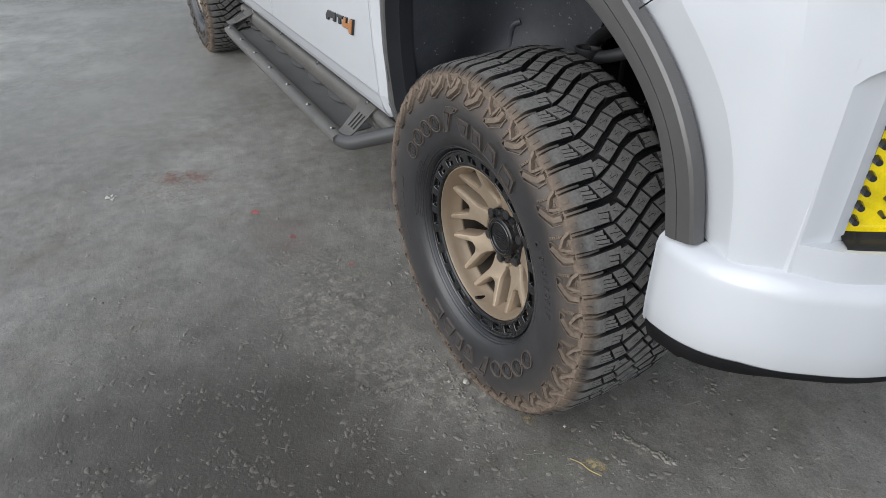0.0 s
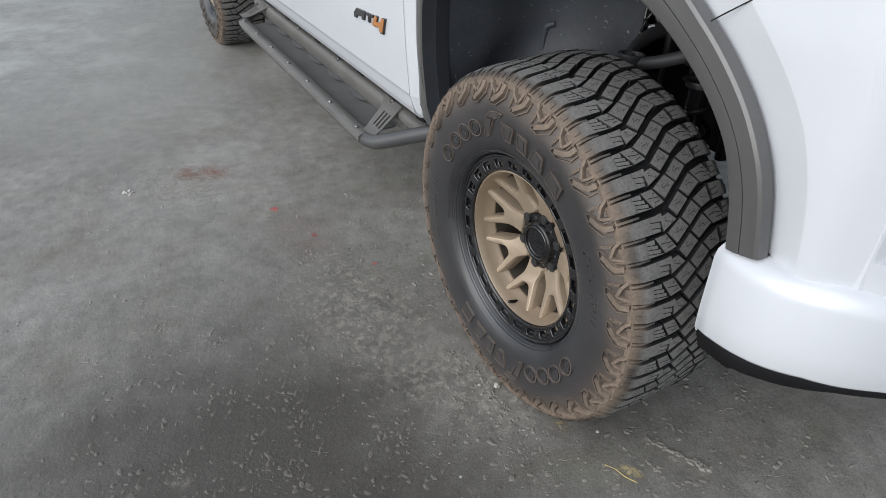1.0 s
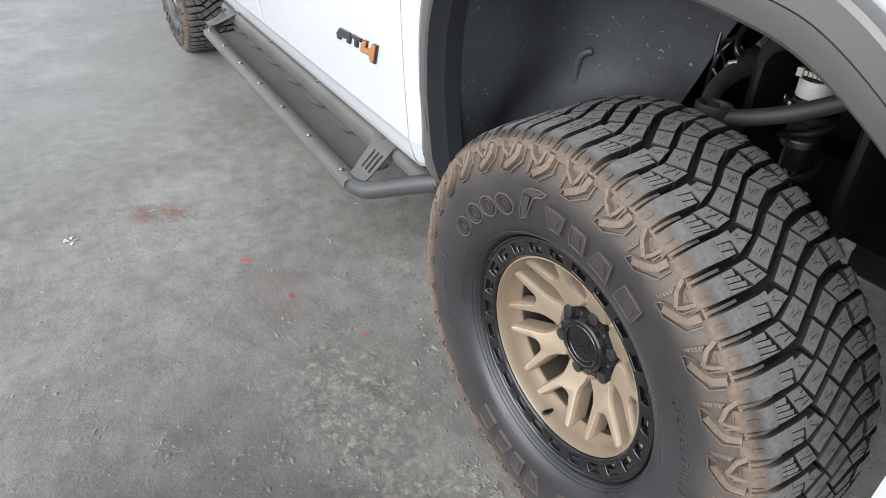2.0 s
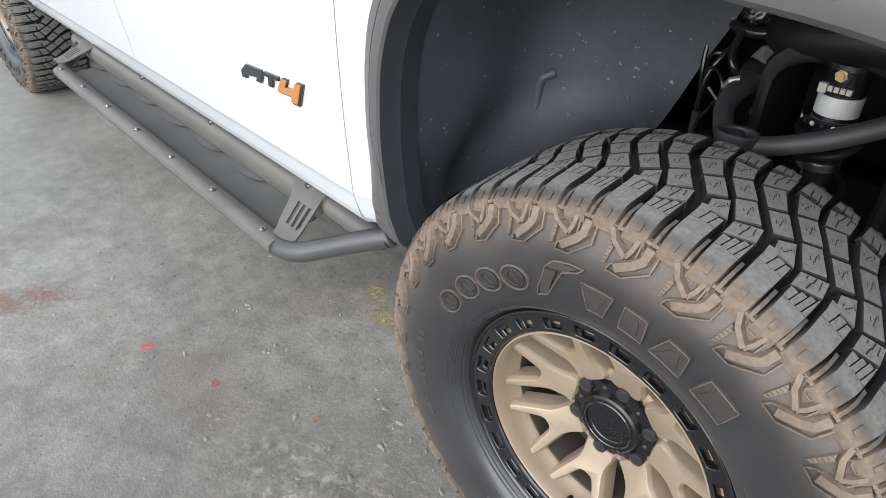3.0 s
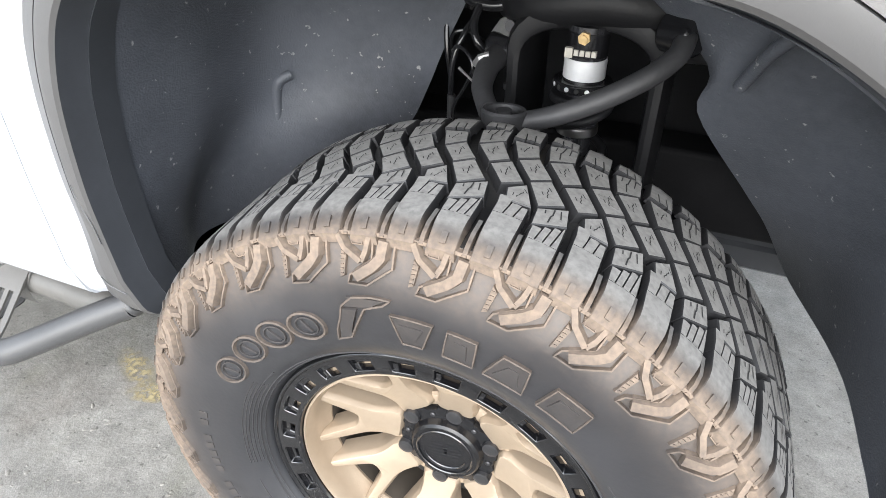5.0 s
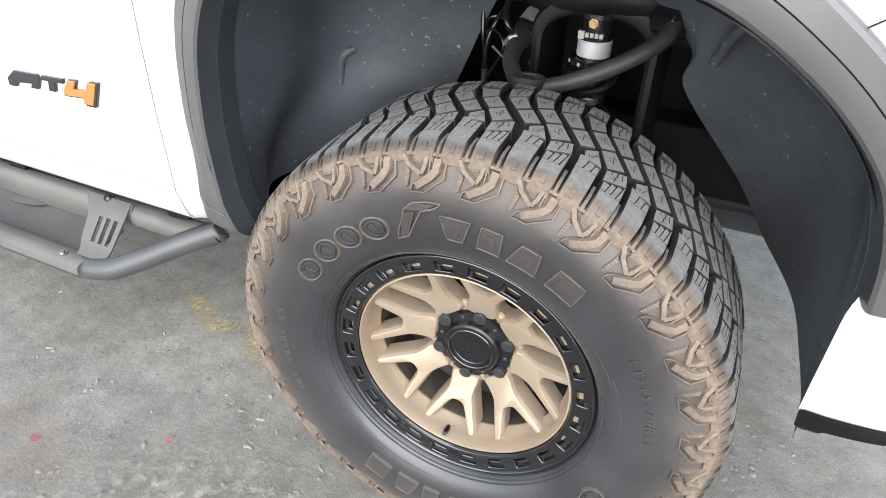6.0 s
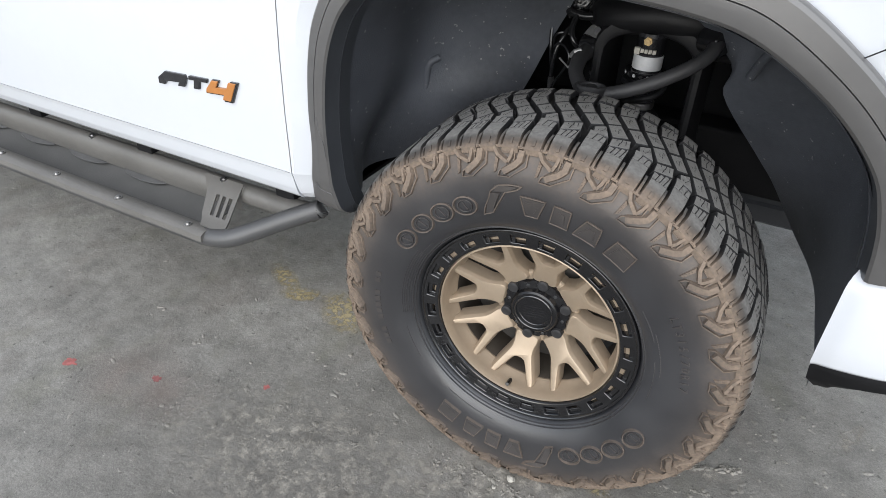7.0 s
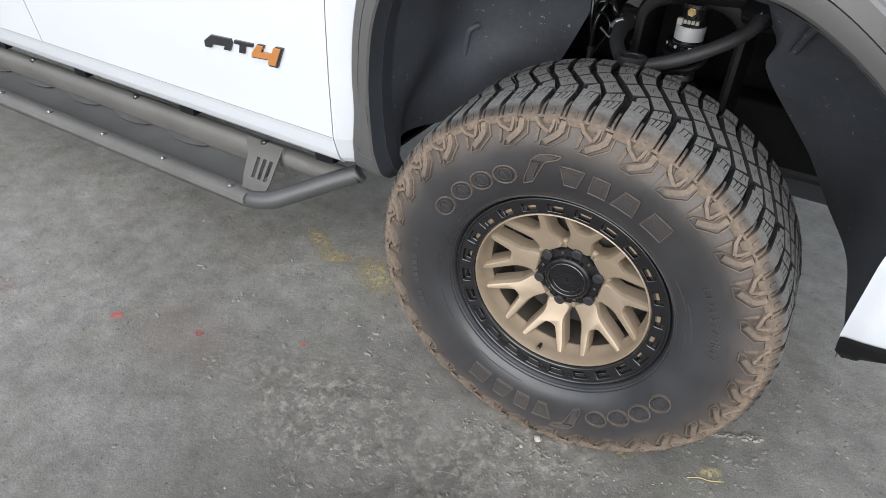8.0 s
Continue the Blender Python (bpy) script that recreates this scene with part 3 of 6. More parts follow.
def make_side_lugs():
    bm = bmesh.new()
    for k in range(32):
        o = 7.4 + k * 11.25 - 3.3 + 0.25 * math.sin(2 * k * 0.9)
        # a bent lug with a leg up to the shoulder and a toe along the sidewall, and the fine rib round it
        ridge(bm, [(o - 0.1, 0.4125), (o + 0.1, 0.3975), (o + 1.4, 0.3885), (o + 4.2, 0.3765)], 0.0128, 0.0092)
        ridge(bm, [(o + 1.75, 0.4125), (o + 1.7, 0.3940), (o + 5.4, 0.3775), (o + 5.9, 0.3680), (o + 2.6, 0.3675), (o - 1.65, 0.3880), (o - 1.65, 0.4125)], 0.0024, 0.0048)
        # two legs that meet in a point, with a stepped frame between them
        ridge(bm, [(o + 7.2, 0.4150), (o + 5.9, 0.4030), (o + 3.3, 0.3925)], 0.0074, 0.0088)
        ridge(bm, [(o + 2.3, 0.4150), (o + 2.6, 0.4020), (o + 3.2, 0.3925)], 0.0066, 0.0080)
        plate(bm, [(o + 5.5, 0.4125), (o + 3.3, 0.4135), (o + 3.2, 0.4055), (o + 5.0, 0.4060)], 0.0036)
        ridge(bm, [(o + 5.3, 0.4115), (o + 3.5, 0.4120), (o + 3.4, 0.4065), (o + 4.9, 0.4068), (o + 5.3, 0.4115)], 0.0014, 0.0052)
        # a narrow leaning wedge with fine ribs
        plate(bm, [(o + 7.15, 0.3740), (o + 6.75, 0.4010), (o + 5.9, 0.3965), (o + 6.35, 0.3765)], 0.0046)
        for q in range(5):
            ridge(bm, [(o + 6.95 - 0.05 * q, 0.3785 + 0.0045 * q), (o + 6.45 - 0.08 * q, 0.3790 + 0.0045 * q)], 0.0012, 0.0056)
    ridge(bm, [(a, 0.4160) for a in range(0, 362, 4)], 0.0050, 0.0066)
    return settle(bm)


def arc_slab(bm, a0, a1, r0, r1, height, lean=0.0, n=6):
    """A flat raised patch on the sidewall between two angles and two radii."""
    rows = []
    for i in range(n + 1):
        t = i / n
        row = []
        for r, h in ((r0, -0.001), (r0 + 0.0008, height), (r1 - 0.0008, height), (r1, -0.001)):
            a = a0 + (a1 - a0) * t + lean * (r - r0) / (r1 - r0)
            row.append(polar(a, r, side_y(r) - h))
        rows.append(row)
    vs = [[bm.verts.new(q) for q in row] for row in rows]
    for a, b in zip(vs, vs[1:]):
        for i in range(3):
            bm.faces.new((a[i], a[i + 1], b[i + 1], b[i]))
    bm.faces.new(vs[0])
    bm.faces.new(vs[-1][::-1])


def wedge(bm, low, high, r0, r1, height):
    """A raised patch whose lower and upper edges run between different angles."""
    rows = []
    for t in (0, 0.25, 0.5, 0.75, 1):
        row = []
        for q, h in ((0, -0.001), (0.04, height), (0.5, height), (0.96, height), (1, -0.001)):
            r = r0 + (r1 - r0) * q
            a0, a1 = low[0] + (high[0] - low[0]) * q, low[1] + (high[1] - low[1]) * q
            row.append(polar(a0 + (a1 - a0) * t, r, side_y(r) - h))
        rows.append(row)
    loft(rows, bm)
    bm.faces.new([bm.verts.new(p) for p in rows[0]])
    bm.faces.new([bm.verts.new(p) for p in rows[-1][::-1]])


def make_mould_marks():
    """Plain raised shapes where the maker's marks stand, and fine circling ribs."""
    bm, edges = bmesh.new(), []

    def outline(points, width, height):
        edges.append(bmesh.new())
        ridge(edges[-1], points, width, height)

    for turn in (0, 185):
        # four oval rings with a slot in each
        for a, w, r0, r1 in ((146.5, 9.6, 0.284, 0.322), (135.0, 9.6, 0.286, 0.325), (124.5, 9.4, 0.288, 0.327), (114.2, 9.2, 0.290, 0.329)):
            m, rr, hw = a + turn, (r0 + r1) / 2, (r1 - r0) / 2
            outline([(m + w / 2 * math.cos(q * 0.31416), rr + hw * math.sin(q * 0.31416)) for q in range(21)], 0.0032, 0.0042)
            ridge(bm, [(m + w * 0.30 * math.cos(q * 0.31416), rr + hw * 0.66 * math.sin(q * 0.31416)) for q in range(21)], 0.0016, 0.0026)
            ridge(bm, [(m - 0.5, rr - hw * 0.48), (m + 0.5, rr + hw * 0.48)], 0.0030, 0.0028)
        # a leaning swept shape between them
        outline([(q + turn, r) for q, r in ((107.8, 0.288), (106.6, 0.303), (104.6, 0.320), (103.2, 0.338), (100.5, 0.350), (96.6, 0.353), (93.2, 0.352), (94.8, 0.344), (98.6, 0.336), (100.2, 0.322), (102.0, 0.307), (104.0, 0.292), (107.8, 0.288))], 0.0026, 0.0040)
        wedge(bm, (107.0 + turn, 104.4 + turn), (103.6 + turn, 100.2 + turn), 0.290, 0.336, 0.0030)
        wedge(bm, (102.6 + turn, 98.0 + turn), (101.6 + turn, 94.4 + turn), 0.338, 0.351, 0.0030)
        # four plain solid slabs
        for low, high in (((91.8, 87.4), (93.6, 85.6)), ((83.2, 76.8), (82.8, 77.4)), ((74.6, 66.0), (72.4, 67.4)), ((62.6, 53.4), (62.0, 54.6))):
            lo, hi = [q + turn for q in low], [q + turn for q in high]
            wedge(bm, lo, hi, 0.296, 0.334, 0.0036)
            outline([(lo[0], 0.296), (lo[1], 0.296), (hi[1], 0.334), (hi[0], 0.334), (lo[0], 0.296)], 0.0022, 0.0052)
            wedge(bm, [lo[0] - 1.6, lo[1] + 1.6], [hi[0] - 1.6, hi[1] + 1.6], 0.304, 0.326, 0.0048)
    for a in range(169, 205, 3):
        if a not in (175, 193):
            arc_slab(bm, a, a + 2.0, 0.322, 0.336, 0.0010, 0.3, 2)
    for a0, a1, r in ((22, 36, 0.276), (6, 26, 0.283), (140, 152, 0.262), (196, 214, 0.272), (236, 262, 0.268), (352, 372, 0.272)):
        ridge(bm, [(a0 + (a1 - a0) * k / 6, r) for k in range(7)], 0.0016, 0.0007)
    for k in range(5):
        r = 0.256 + 0.0042 * k
        ridge(bm, [(148 + 5 * i, r) for i in range(9)], 0.0012, 0.0006)
    for r in (0.2475, 0.2520):
        ridge(bm, [(a, r) for a in range(0, 364, 4)], 0.0018, 0.0009)
    return settle(bm), [settle(e) for e in edges]


def size_text(parent):
    """The tyre size, moulded round the sidewall."""
    bm = bmesh.new()
    word = "LT315/70R17"
    for i, ch in enumerate(word):
        cu = bpy.data.curves.new("ch", "FONT")
        cu.body, cu.size, cu.extrude, cu.align_x = ch, 0.0215, 0.0026, "CENTER"
        tmp = bpy.data.objects.new("ch", cu)
        scene.collection.objects.link(tmp)
        me = bpy.data.meshes.new_from_object(tmp.evaluated_get(bpy.context.evaluated_depsgraph_get()))
        a = 32.0 - 2.75 * i
        r = 0.320
        up, nrm = polar(a, 1, 0), Vector((0, -1, 0))
        right = polar(a - 90, 1, 0)
        c = polar(a, r, side_y(r + 0.008) + 0.0004)
        frame_m = Matrix((right, up, nrm)).transposed().to_4x4()
        me.transform(Matrix.Translation(c) @ frame_m)
        bm.from_mesh(me)
        bpy.data.objects.remove(tmp)
    return part("size_lettering", bm, M_LETTER, parent, "raised black tyre size lettering", smooth=0)


def make_ring():
    """The black outer ring of the rim: a rolled lip, a flat face and a row of deep pockets through it."""
    bm = lathe([(0.2330, -0.0690), (0.2345, -0.0722), (0.2375, -0.0732), (0.2400, -0.0712), (0.2408, -0.064), (0.2405, -0.048)], 192)
    inner = lathe([(0.1985, -0.040), (0.1990, -0.0610), (0.2005, -0.0640), (0.2025, -0.0650)], 192)
    tmp = bpy.data.meshes.new("tmp")
    inner.to_mesh(tmp)
    inner.free()
    bm.from_mesh(tmp)
    cuts = [(0.2025, -0.0650), (0.2080, -0.0662), (0.2185, -0.0676), (0.2270, -0.0686), (0.2330, -0.0690)]
    for k in range(24):
        c = 8.2 + 15 * k
        steps = [-7.5, -4.2, -2.2, 0.0, 2.2, 4.4, 7.5]
        grid = [[bm.verts.new(polar(c + a, r, y)) for r, y in cuts] for a in steps]
        for i in range(6):
            for q in range(4):
                if not (1 <= i <= 4 and q in (1, 2)):
                    bm.faces.new((grid[i][q], grid[i + 1][q], grid[i + 1][q + 1], grid[i][q + 1]))
        # the walls of the pocket lean in towards its floor
        edge = [(a, 1) for a in range(1, 6)] + [(5, 2), (5, 3)] + [(a, 3) for a in range(4, 0, -1)] + [(1, 2)]
        top = [grid[a][q] for a, q in edge]
        low = []
        for a, q in edge:
            r, y = cuts[q]
            low.append(bm.verts.new(polar(c + steps[a] * 0.84, r + (0.0012 if q == 1 else -0.0012 if q == 3 else 0), y + 0.0145)))
        for n in range(len(top)):
            m = (n + 1) % len(top)
            bm.faces.new((top[n], top[m], low[m], low[n]))
        # a step fills the outer half of the pocket and one end of it
        rows = [[polar(c + a, r, y) for a in (-3.7, 0, 3.7)] for r, y in ((0.2172, -0.0560), (0.2180, -0.0612), (0.2262, -0.0618))]
        loft(rows, bm)
        rows = [[polar(c + a, r, y) for r in (0.2085, 0.2130, 0.2185)] for a, y in ((2.1, -0.0560), (2.3, -0.0620), (4.0, -0.0625))]
        loft(rows, bm)
    bmesh.ops.remove_doubles(bm, verts=bm.verts[:], dist=0.00005)
    return bm


def make_disc():
    """The bronze wheel face: barrel, lip and hub plate."""
    bm = lathe([(0.1985, -0.052), (0.1975, -0.0590), (0.1945, -0.0600), (0.1925, -0.0560), (0.1905, -0.036), (0.1885, -0.020), (0.1850, -0.012), (0.1825, -0.004), (0.1840, 0.002)], 160)
    hub = [(0.030, 0.0215), (0.066, 0.0215), (0.071, 0.0205), (0.0860, 0.0175), (0.0905, 0.0190), (0.0935, 0.0230), (0.0940, 0.050)]
    hb = lathe(hub, 96)
    slot = lathe([(0.199, -0.0525), (0.2165, -0.0525)], 160)
    for extra in (hb, slot):
        tmp = bpy.data.meshes.new("tmp")
        extra.to_mesh(tmp)
        extra.free()
        bm.from_mesh(tmp)
    return bm


FORK = [(0.0760, 0.0), (0.0760, 0.0255), (0.0900, 0.0250), (0.1030, 0.0225), (0.1170, 0.0228), (0.1260, 0.0255), (0.1870, 0.0530), (0.1915, 0.0450), (0.1400, 0.0165), (0.1350, 0.0100), (0.1335, 0.0)]


def rounded(points, times):
    """A closed outline with its corners cut off, each time finer."""
    for _ in range(times):
        out = []
        for k, p in enumerate(points):
            q = points[(k + 1) % len(points)]
            out += [p.lerp(q, 0.22), p.lerp(q, 0.78)]
        points = out
    return points


def grown(points, d):
    """The same outline, moved outwards by d along its corners' normals."""
    out = []
    for k, p in enumerate(points):
        a, b = points[k - 1], points[(k + 1) % len(points)]
        t = (b - a).normalized()
        out.append(p + Vector((t.y, -t.x)) * d)
    return out


def make_spoke():
    """One forked spoke: a flat face with broad chamfers and steep flanks, from the hub plate to the rim."""
    half = [Vector(p) for p in FORK]
    outline = half[:-1] + [Vector((half[-1].x, 0.0))] + [Vector((p.x, -p.y)) for p in half[-2:0:-1]]
    # the outline runs with its inside to one hand, so that growing it goes outwards
    area = sum(p.x * q.y - q.x * p.y for p, q in zip(outline, outline[1:] + outline[:1]))
    if area < 0:
        outline.reverse()
    outline = rounded(outline, 3)
    bm = bmesh.new()
    rings = []
    for d, drop in ((-0.0010, 0.0), (0.0005, 0.0006), (0.0042, 0.0075), (0.0050, 0.0105), (0.0062, 0.040)):
        ring = []
        for p in grown(outline, d):
            r = p.length
            ring.append(bm.verts.new((p.x, 0.0085 - 0.42 * (max(r, 0.092) - 0.092) + drop, p.y)))
        rings.append(ring)
    n = len(outline)
    for a, b in zip(rings, rings[1:]):
        for k in range(n):
            bm.faces.new((a[k], a[(k + 1) % n], b[(k + 1) % n], b[k]))
    bm.faces.new(rings[0])
    return bm


def make_cap():
    """The black hub cover with its scalloped flange."""
    bm = bmesh.new()
    rows = []
    seg = 144
    for r, y, scal in ((0.0755, 0.024, 1), (0.0755, 0.014, 1), (0.0735, 0.0105, 1), (0.056, 0.0085, 0), (0.0545, 0.0055, 0), (0.0525, -0.0005, 0), (0.049, -0.0035, 0), (0.044, -0.0035, 0), (0.0425, -0.0010, 0), (0.004, -0.0005, 0)):
        row = []
        for i in range(seg):
            a = 360 * i / seg
            d = abs(((a - 21.5 + 30) % 60) - 30)
            dip = max(0.0, 1 - (d / 9.5) ** 2) * 0.0150 * scal
            row.append(polar(a, r - dip - (0.004 * scal if d > 22 else 0), y))
        rows.append(row)
    return loft(rows, bm, close=True)


def make_nut(r=0.0128, top=0.003, base=0.028):
    bm = bmesh.new()
    rows = []
    for rr, y in ((r, base), (r, top + 0.004), (r * 0.92, top + 0.001), (r * 0.55, top)):
        rows.append([polar(360 * i / 24, rr * (0.955 + 0.045 * math.cos(radians(6 * 360 * i / 24)) if rr == r else 1), y) for i in range(24)])
    loft(rows, bm, close=True)
    bm.faces.new([bm.verts.new(p) for p in rows[-1]])
    return bm


def build_wheel(at, steer, label):
    """A wheel with its tyre, under the truck, at a hub place."""
    wheel = part("wheel", make_disc(), M_BRONZE, truck, label, smooth=30)
    wheel.matrix_basis = Matrix.Translation(at) @ pose(0, 0, 0, 0, 0, steer)
    spoke_mesh = None
    for k in range(8):
        if spoke_mesh is None:
            ob = part("spoke", make_spoke(), M_BRONZE, wheel, smooth=28)
            spoke_mesh = ob
        else:
            ob = spoke_mesh.copy()
            scene.collection.objects.link(ob)
        ob.matrix_basis = pose(0, 0, 0, 0, -(127.5 + 45 * k), 0)
    part("tyre", settle(make_tyre()), M_SIDE, wheel, "black all-terrain tyre with brown dust on its shoulder")
    tread, sipes = make_tread()
    part("tread", tread, M_TREAD, wheel, "chunky black rubber tread blocks", smooth=25)
    part("tread_base", settle(lathe(BASE, 200)), M_GROOVE, wheel, "groove floor under the tread, coloured darker for its shade")
    part("tread_siping", sipes, M_SIPE, wheel, "thin dark cuts in the tread", smooth=0)
    part("shoulder_relief", make_side_lugs(), M_RELIEF, wheel, "dusty raised relief on the tyre shoulder, coloured paler as if lit", smooth=25)
    marks, edges = make_mould_marks()
    part("sidewall_relief", marks, M_LETTER, wheel, "raised rubber marks on the sidewall", smooth=25)
    for edge in edges:
        part("raised_outline", edge, M_OUTLINE, wheel, smooth=25)
    size_text(wheel)
    part("outer_ring", make_ring(), M_RING, wheel, "glossy black bolted ring with pockets", smooth=25, bevel=0.0012)
    part("hub_cap", make_cap(), M_CAP, wheel, "satin black scalloped hub cover", smooth=30)
    bm = bmesh.new()
    for i in range(5):
        w = 0.026 - abs(i - 2) * 0.003
        box(bm, (-w, -0.0018, 0.0125 - i * 0.0065), (w, 0.0, 0.0155 - i * 0.0065), Matrix.Rotation(radians(-8), 4, "Y"))
    tube([polar(a, 0.0335, -0.0013) for a in range(200, 341, 10)], 0.0016, 6, bm=bm)
    part("cap_marks", bm, M_RING, wheel, "plain raised bars on the hub cover", smooth=0)
    part("cap_rim", lathe([(0.0400, -0.0005), (0.0405, -0.0042), (0.0420, -0.0052), (0.0436, -0.0042), (0.0440, -0.0010)], 96), M_RING, wheel, "glossy raised rim of the hub cover")
    nut = make_nut()
    me = None
    for k in range(6):
        if me is None:
            ob = part("lug_nut", nut, M_LUG, wheel, smooth=30)
            me = ob.data
        else:
            ob = new("lug_nut", me)
            ob.parent = wheel
        ob.matrix_basis = Matrix.Translation(polar(21.5 + 60 * k, 0.0699, 0.0))
        screw_at = polar(51.5 + 60 * k, 0.0625, 0.0112)
        if k == 0:
            scr = part("cap_screw", make_nut(r=0.0042, top=-0.004, base=0.002), M_LUG, wheel, smooth=30)
            sm = scr.data
        else:
            scr = new("cap_screw", sm)
            scr.parent = wheel
        scr.matrix_basis = Matrix.Translation(screw_at)
    part("valve", tube([polar(-97.5, 0.194, -0.030), polar(-97.5, 0.188, -0.045), polar(-97.5, 0.183, -0.056)], [0.0055, 0.005, 0.0042], 12), M_CAP, wheel, "black rubber valve stem")
    part("barrel", lathe([(0.1835, 0.000), (0.188, 0.05), (0.192, 0.12), (0.215, 0.14)], 128), M_BARREL, wheel, "inside of the wheel barrel, darkened to stand for shade")
    disc = lathe([(0.06, 0.062), (0.165, 0.062), (0.165, 0.082), (0.06, 0.082)], 96)
    part("brake_disc", disc, M_DISC, wheel, "grey iron brake disc")
    bm = bmesh.new()
    for a0 in range(118, 176, 6):
        rows = [[polar(a0 + d, r, y) for r, y in ((0.095, 0.062), (0.100, 0.046), (0.160, 0.046), (0.166, 0.056), (0.166, 0.09))] for d in (0, 3, 6)]
        loft(rows, bm)
    part("brake_caliper", bm, M_LUG, wheel, "grey brake caliper behind the spokes")
    bk = lathe([(0.02, 0.090), (0.19, 0.092), (0.20, 0.04), (0.19, 0.036)], 64)
    part("dust_shield", bk, M_DARK, wheel, "dark brake dust shield")
    return wheel


front_wheel = build_wheel((HUB_X, 0, HUB_Z), STEER, "bronze alloy front wheel with black ring and dusty tyre")
rear = copy_thing(front_wheel, Matrix.Translation((HUB_X - WHEELBASE, 0.0, HUB_Z)) @ pose(0, 0, 0, 0, 37, 0))
tagged(rear, "bronze alloy rear wheel with black ring and dusty tyre")
for x in (HUB_X, HUB_X - WHEELBASE):
    far_wheel = copy_thing(front_wheel, Matrix.Translation((x, 1.86, HUB_Z)) @ pose(0, 0, 0, 0, 21, 0) @ pose(0, 0, 0, 0, 0, 180))
    tagged(far_wheel, "bronze alloy wheel with black ring on the far side")


# ---- body side ----
def skin(x, z):
    """The outer face of the body side at x and z."""
    knots = [(0.40, 0.07), (0.50, 0.012), (0.530, -0.016), (0.536, -0.029), (0.546, -0.038), (0.565, -0.045), (0.60, -0.053), (0.612, -0.057), (0.66, -0.061), (0.76, -0.070), (0.90, -0.078), (1.05, -0.082), (1.20, -0.074), (1.32, -0.045), (1.45, 0.02)]
    y = knots[-1][1]
    for (a, p), (b, q) in zip(knots, knots[1:]):
        if z <= b:
            y = p + (q - p) * max(0, (z - a)) / (b - a)
            break
    # the side draws in towards the front corner
    f = min(1, max(0, (x + 0.25) / 0.70))
    return y + 0.036 * f * f * (3 - 2 * f) * min(1, max(0, (z - 0.5) / 0.2))


# the wheel arch: the flare's edge on the paint and its edge round the opening, from the rear foot over the top to the front foot
EDGE = [(-0.556, 0.522), (-0.547, 0.560), (-0.537, 0.610), (-0.520, 0.700), (-0.512, 0.800), (-0.494, 0.905), (-0.465, 0.990), (-0.400, 1.075), (-0.270, 1.127),
        (-0.080, 1.148), (0.120, 1.146), (0.250, 1.130), (0.325, 1.105), (0.418, 1.043), (0.483, 0.987), (0.530, 0.932), (0.565, 0.869), (0.584, 0.803), (0.595, 0.735)]
OPENING = [(-0.444, 0.522), (-0.449, 0.560), (-0.455, 0.610), (-0.456, 0.700), (-0.448, 0.800), (-0.427, 0.905), (-0.387, 0.990), (-0.320, 1.042), (-0.180, 1.070),
           (-0.020, 1.076), (0.110, 1.068), (0.205, 1.055), (0.270, 1.038), (0.345, 0.999), (0.418, 0.945), (0.474, 0.883), (0.499, 0.825), (0.512, 0.775), (0.520, 0.715)]


def resample(pts, n):
    d = [0.0]
    for p, q in zip(pts, pts[1:]):
        d.append(d[-1] + math.dist(p, q))
    out, k = [], 0
    for i in range(n):
        t = d[-1] * i / (n - 1)
        while k < len(d) - 2 and d[k + 1] < t:
            k += 1
        f = 0 if d[k + 1] == d[k] else (t - d[k]) / (d[k + 1] - d[k])
        out.append(tuple(a + (b - a) * f for a, b in zip(pts[k], pts[k + 1])))
    return out


def smooth_line(points, n):
    """n even steps along a smooth curve through (x, z) points."""
    return resample([(p.x, p.y) for p in spline([(x, z, 0) for x, z in points], 400)], n)


NA = 120
OUT = smooth_line(EDGE, NA)
INN = smooth_line(OPENING, NA)


def flare_point(i, w, dy):
    (xo, zo), (xi, zi) = OUT[i], INN[i]
    x, z = xo + (xi - xo) * w, zo + (zi - zo) * w
    # at the rear its outer edge lies in a dip of the body side
    dip = 0.020 * min(1, max(0, (-0.10 - xo) / 0.25)) * max(0, 1 - w / 0.86)
    return Vector((x, skin(xo, zo) * (1 - w) + (skin(xi, zi) + 0.012) * w + dy + dip, z))


# across the flare: (share of its width, height off the body); the fifth to seventh rows make the fine groove
FLARE = [(0.0, 0.010), (0.0, -0.004), (0.03, -0.010), (0.10, -0.014), (0.36, -0.0170), (0.425, -0.0178), (0.438, -0.0118), (0.451, -0.0178), (0.60, -0.0190), (0.80, -0.0170), (0.865, -0.0125), (0.90, -0.003),
         (0.955, 0.020), (0.975, 0.023), (1.0, 0.022), (1.0, 0.034), (0.985, 0.06)]


def flare_row(w, dy):
    row = []
    for i in range(NA):
        # at the rear the groove ends above the foot
        low = OUT[i][0] < 0 and OUT[i][1] < 0.77
        row.append(flare_point(i, w, -0.0178 if dy == -0.0118 and low else dy))
    return row


rows = [flare_row(w, dy) for w, dy in FLARE]
bm = loft(rows[:11])
for i in (0, NA - 1):
    bm.faces.new([bm.verts.new(r[i]) for r in rows[:-2]] + [bm.verts.new(rows[0][i] + Vector((0, 0.012, 0)))])
flare = part("arch_flare", bm, M_FLARE, truck, "dark grey plastic wheel arch flare with a fine crease", smooth=24)
part("flare_return", loft(rows[10:]), M_RETURN, flare, "inner return of the flare, coloured dark and bluish for its shade", smooth=40)


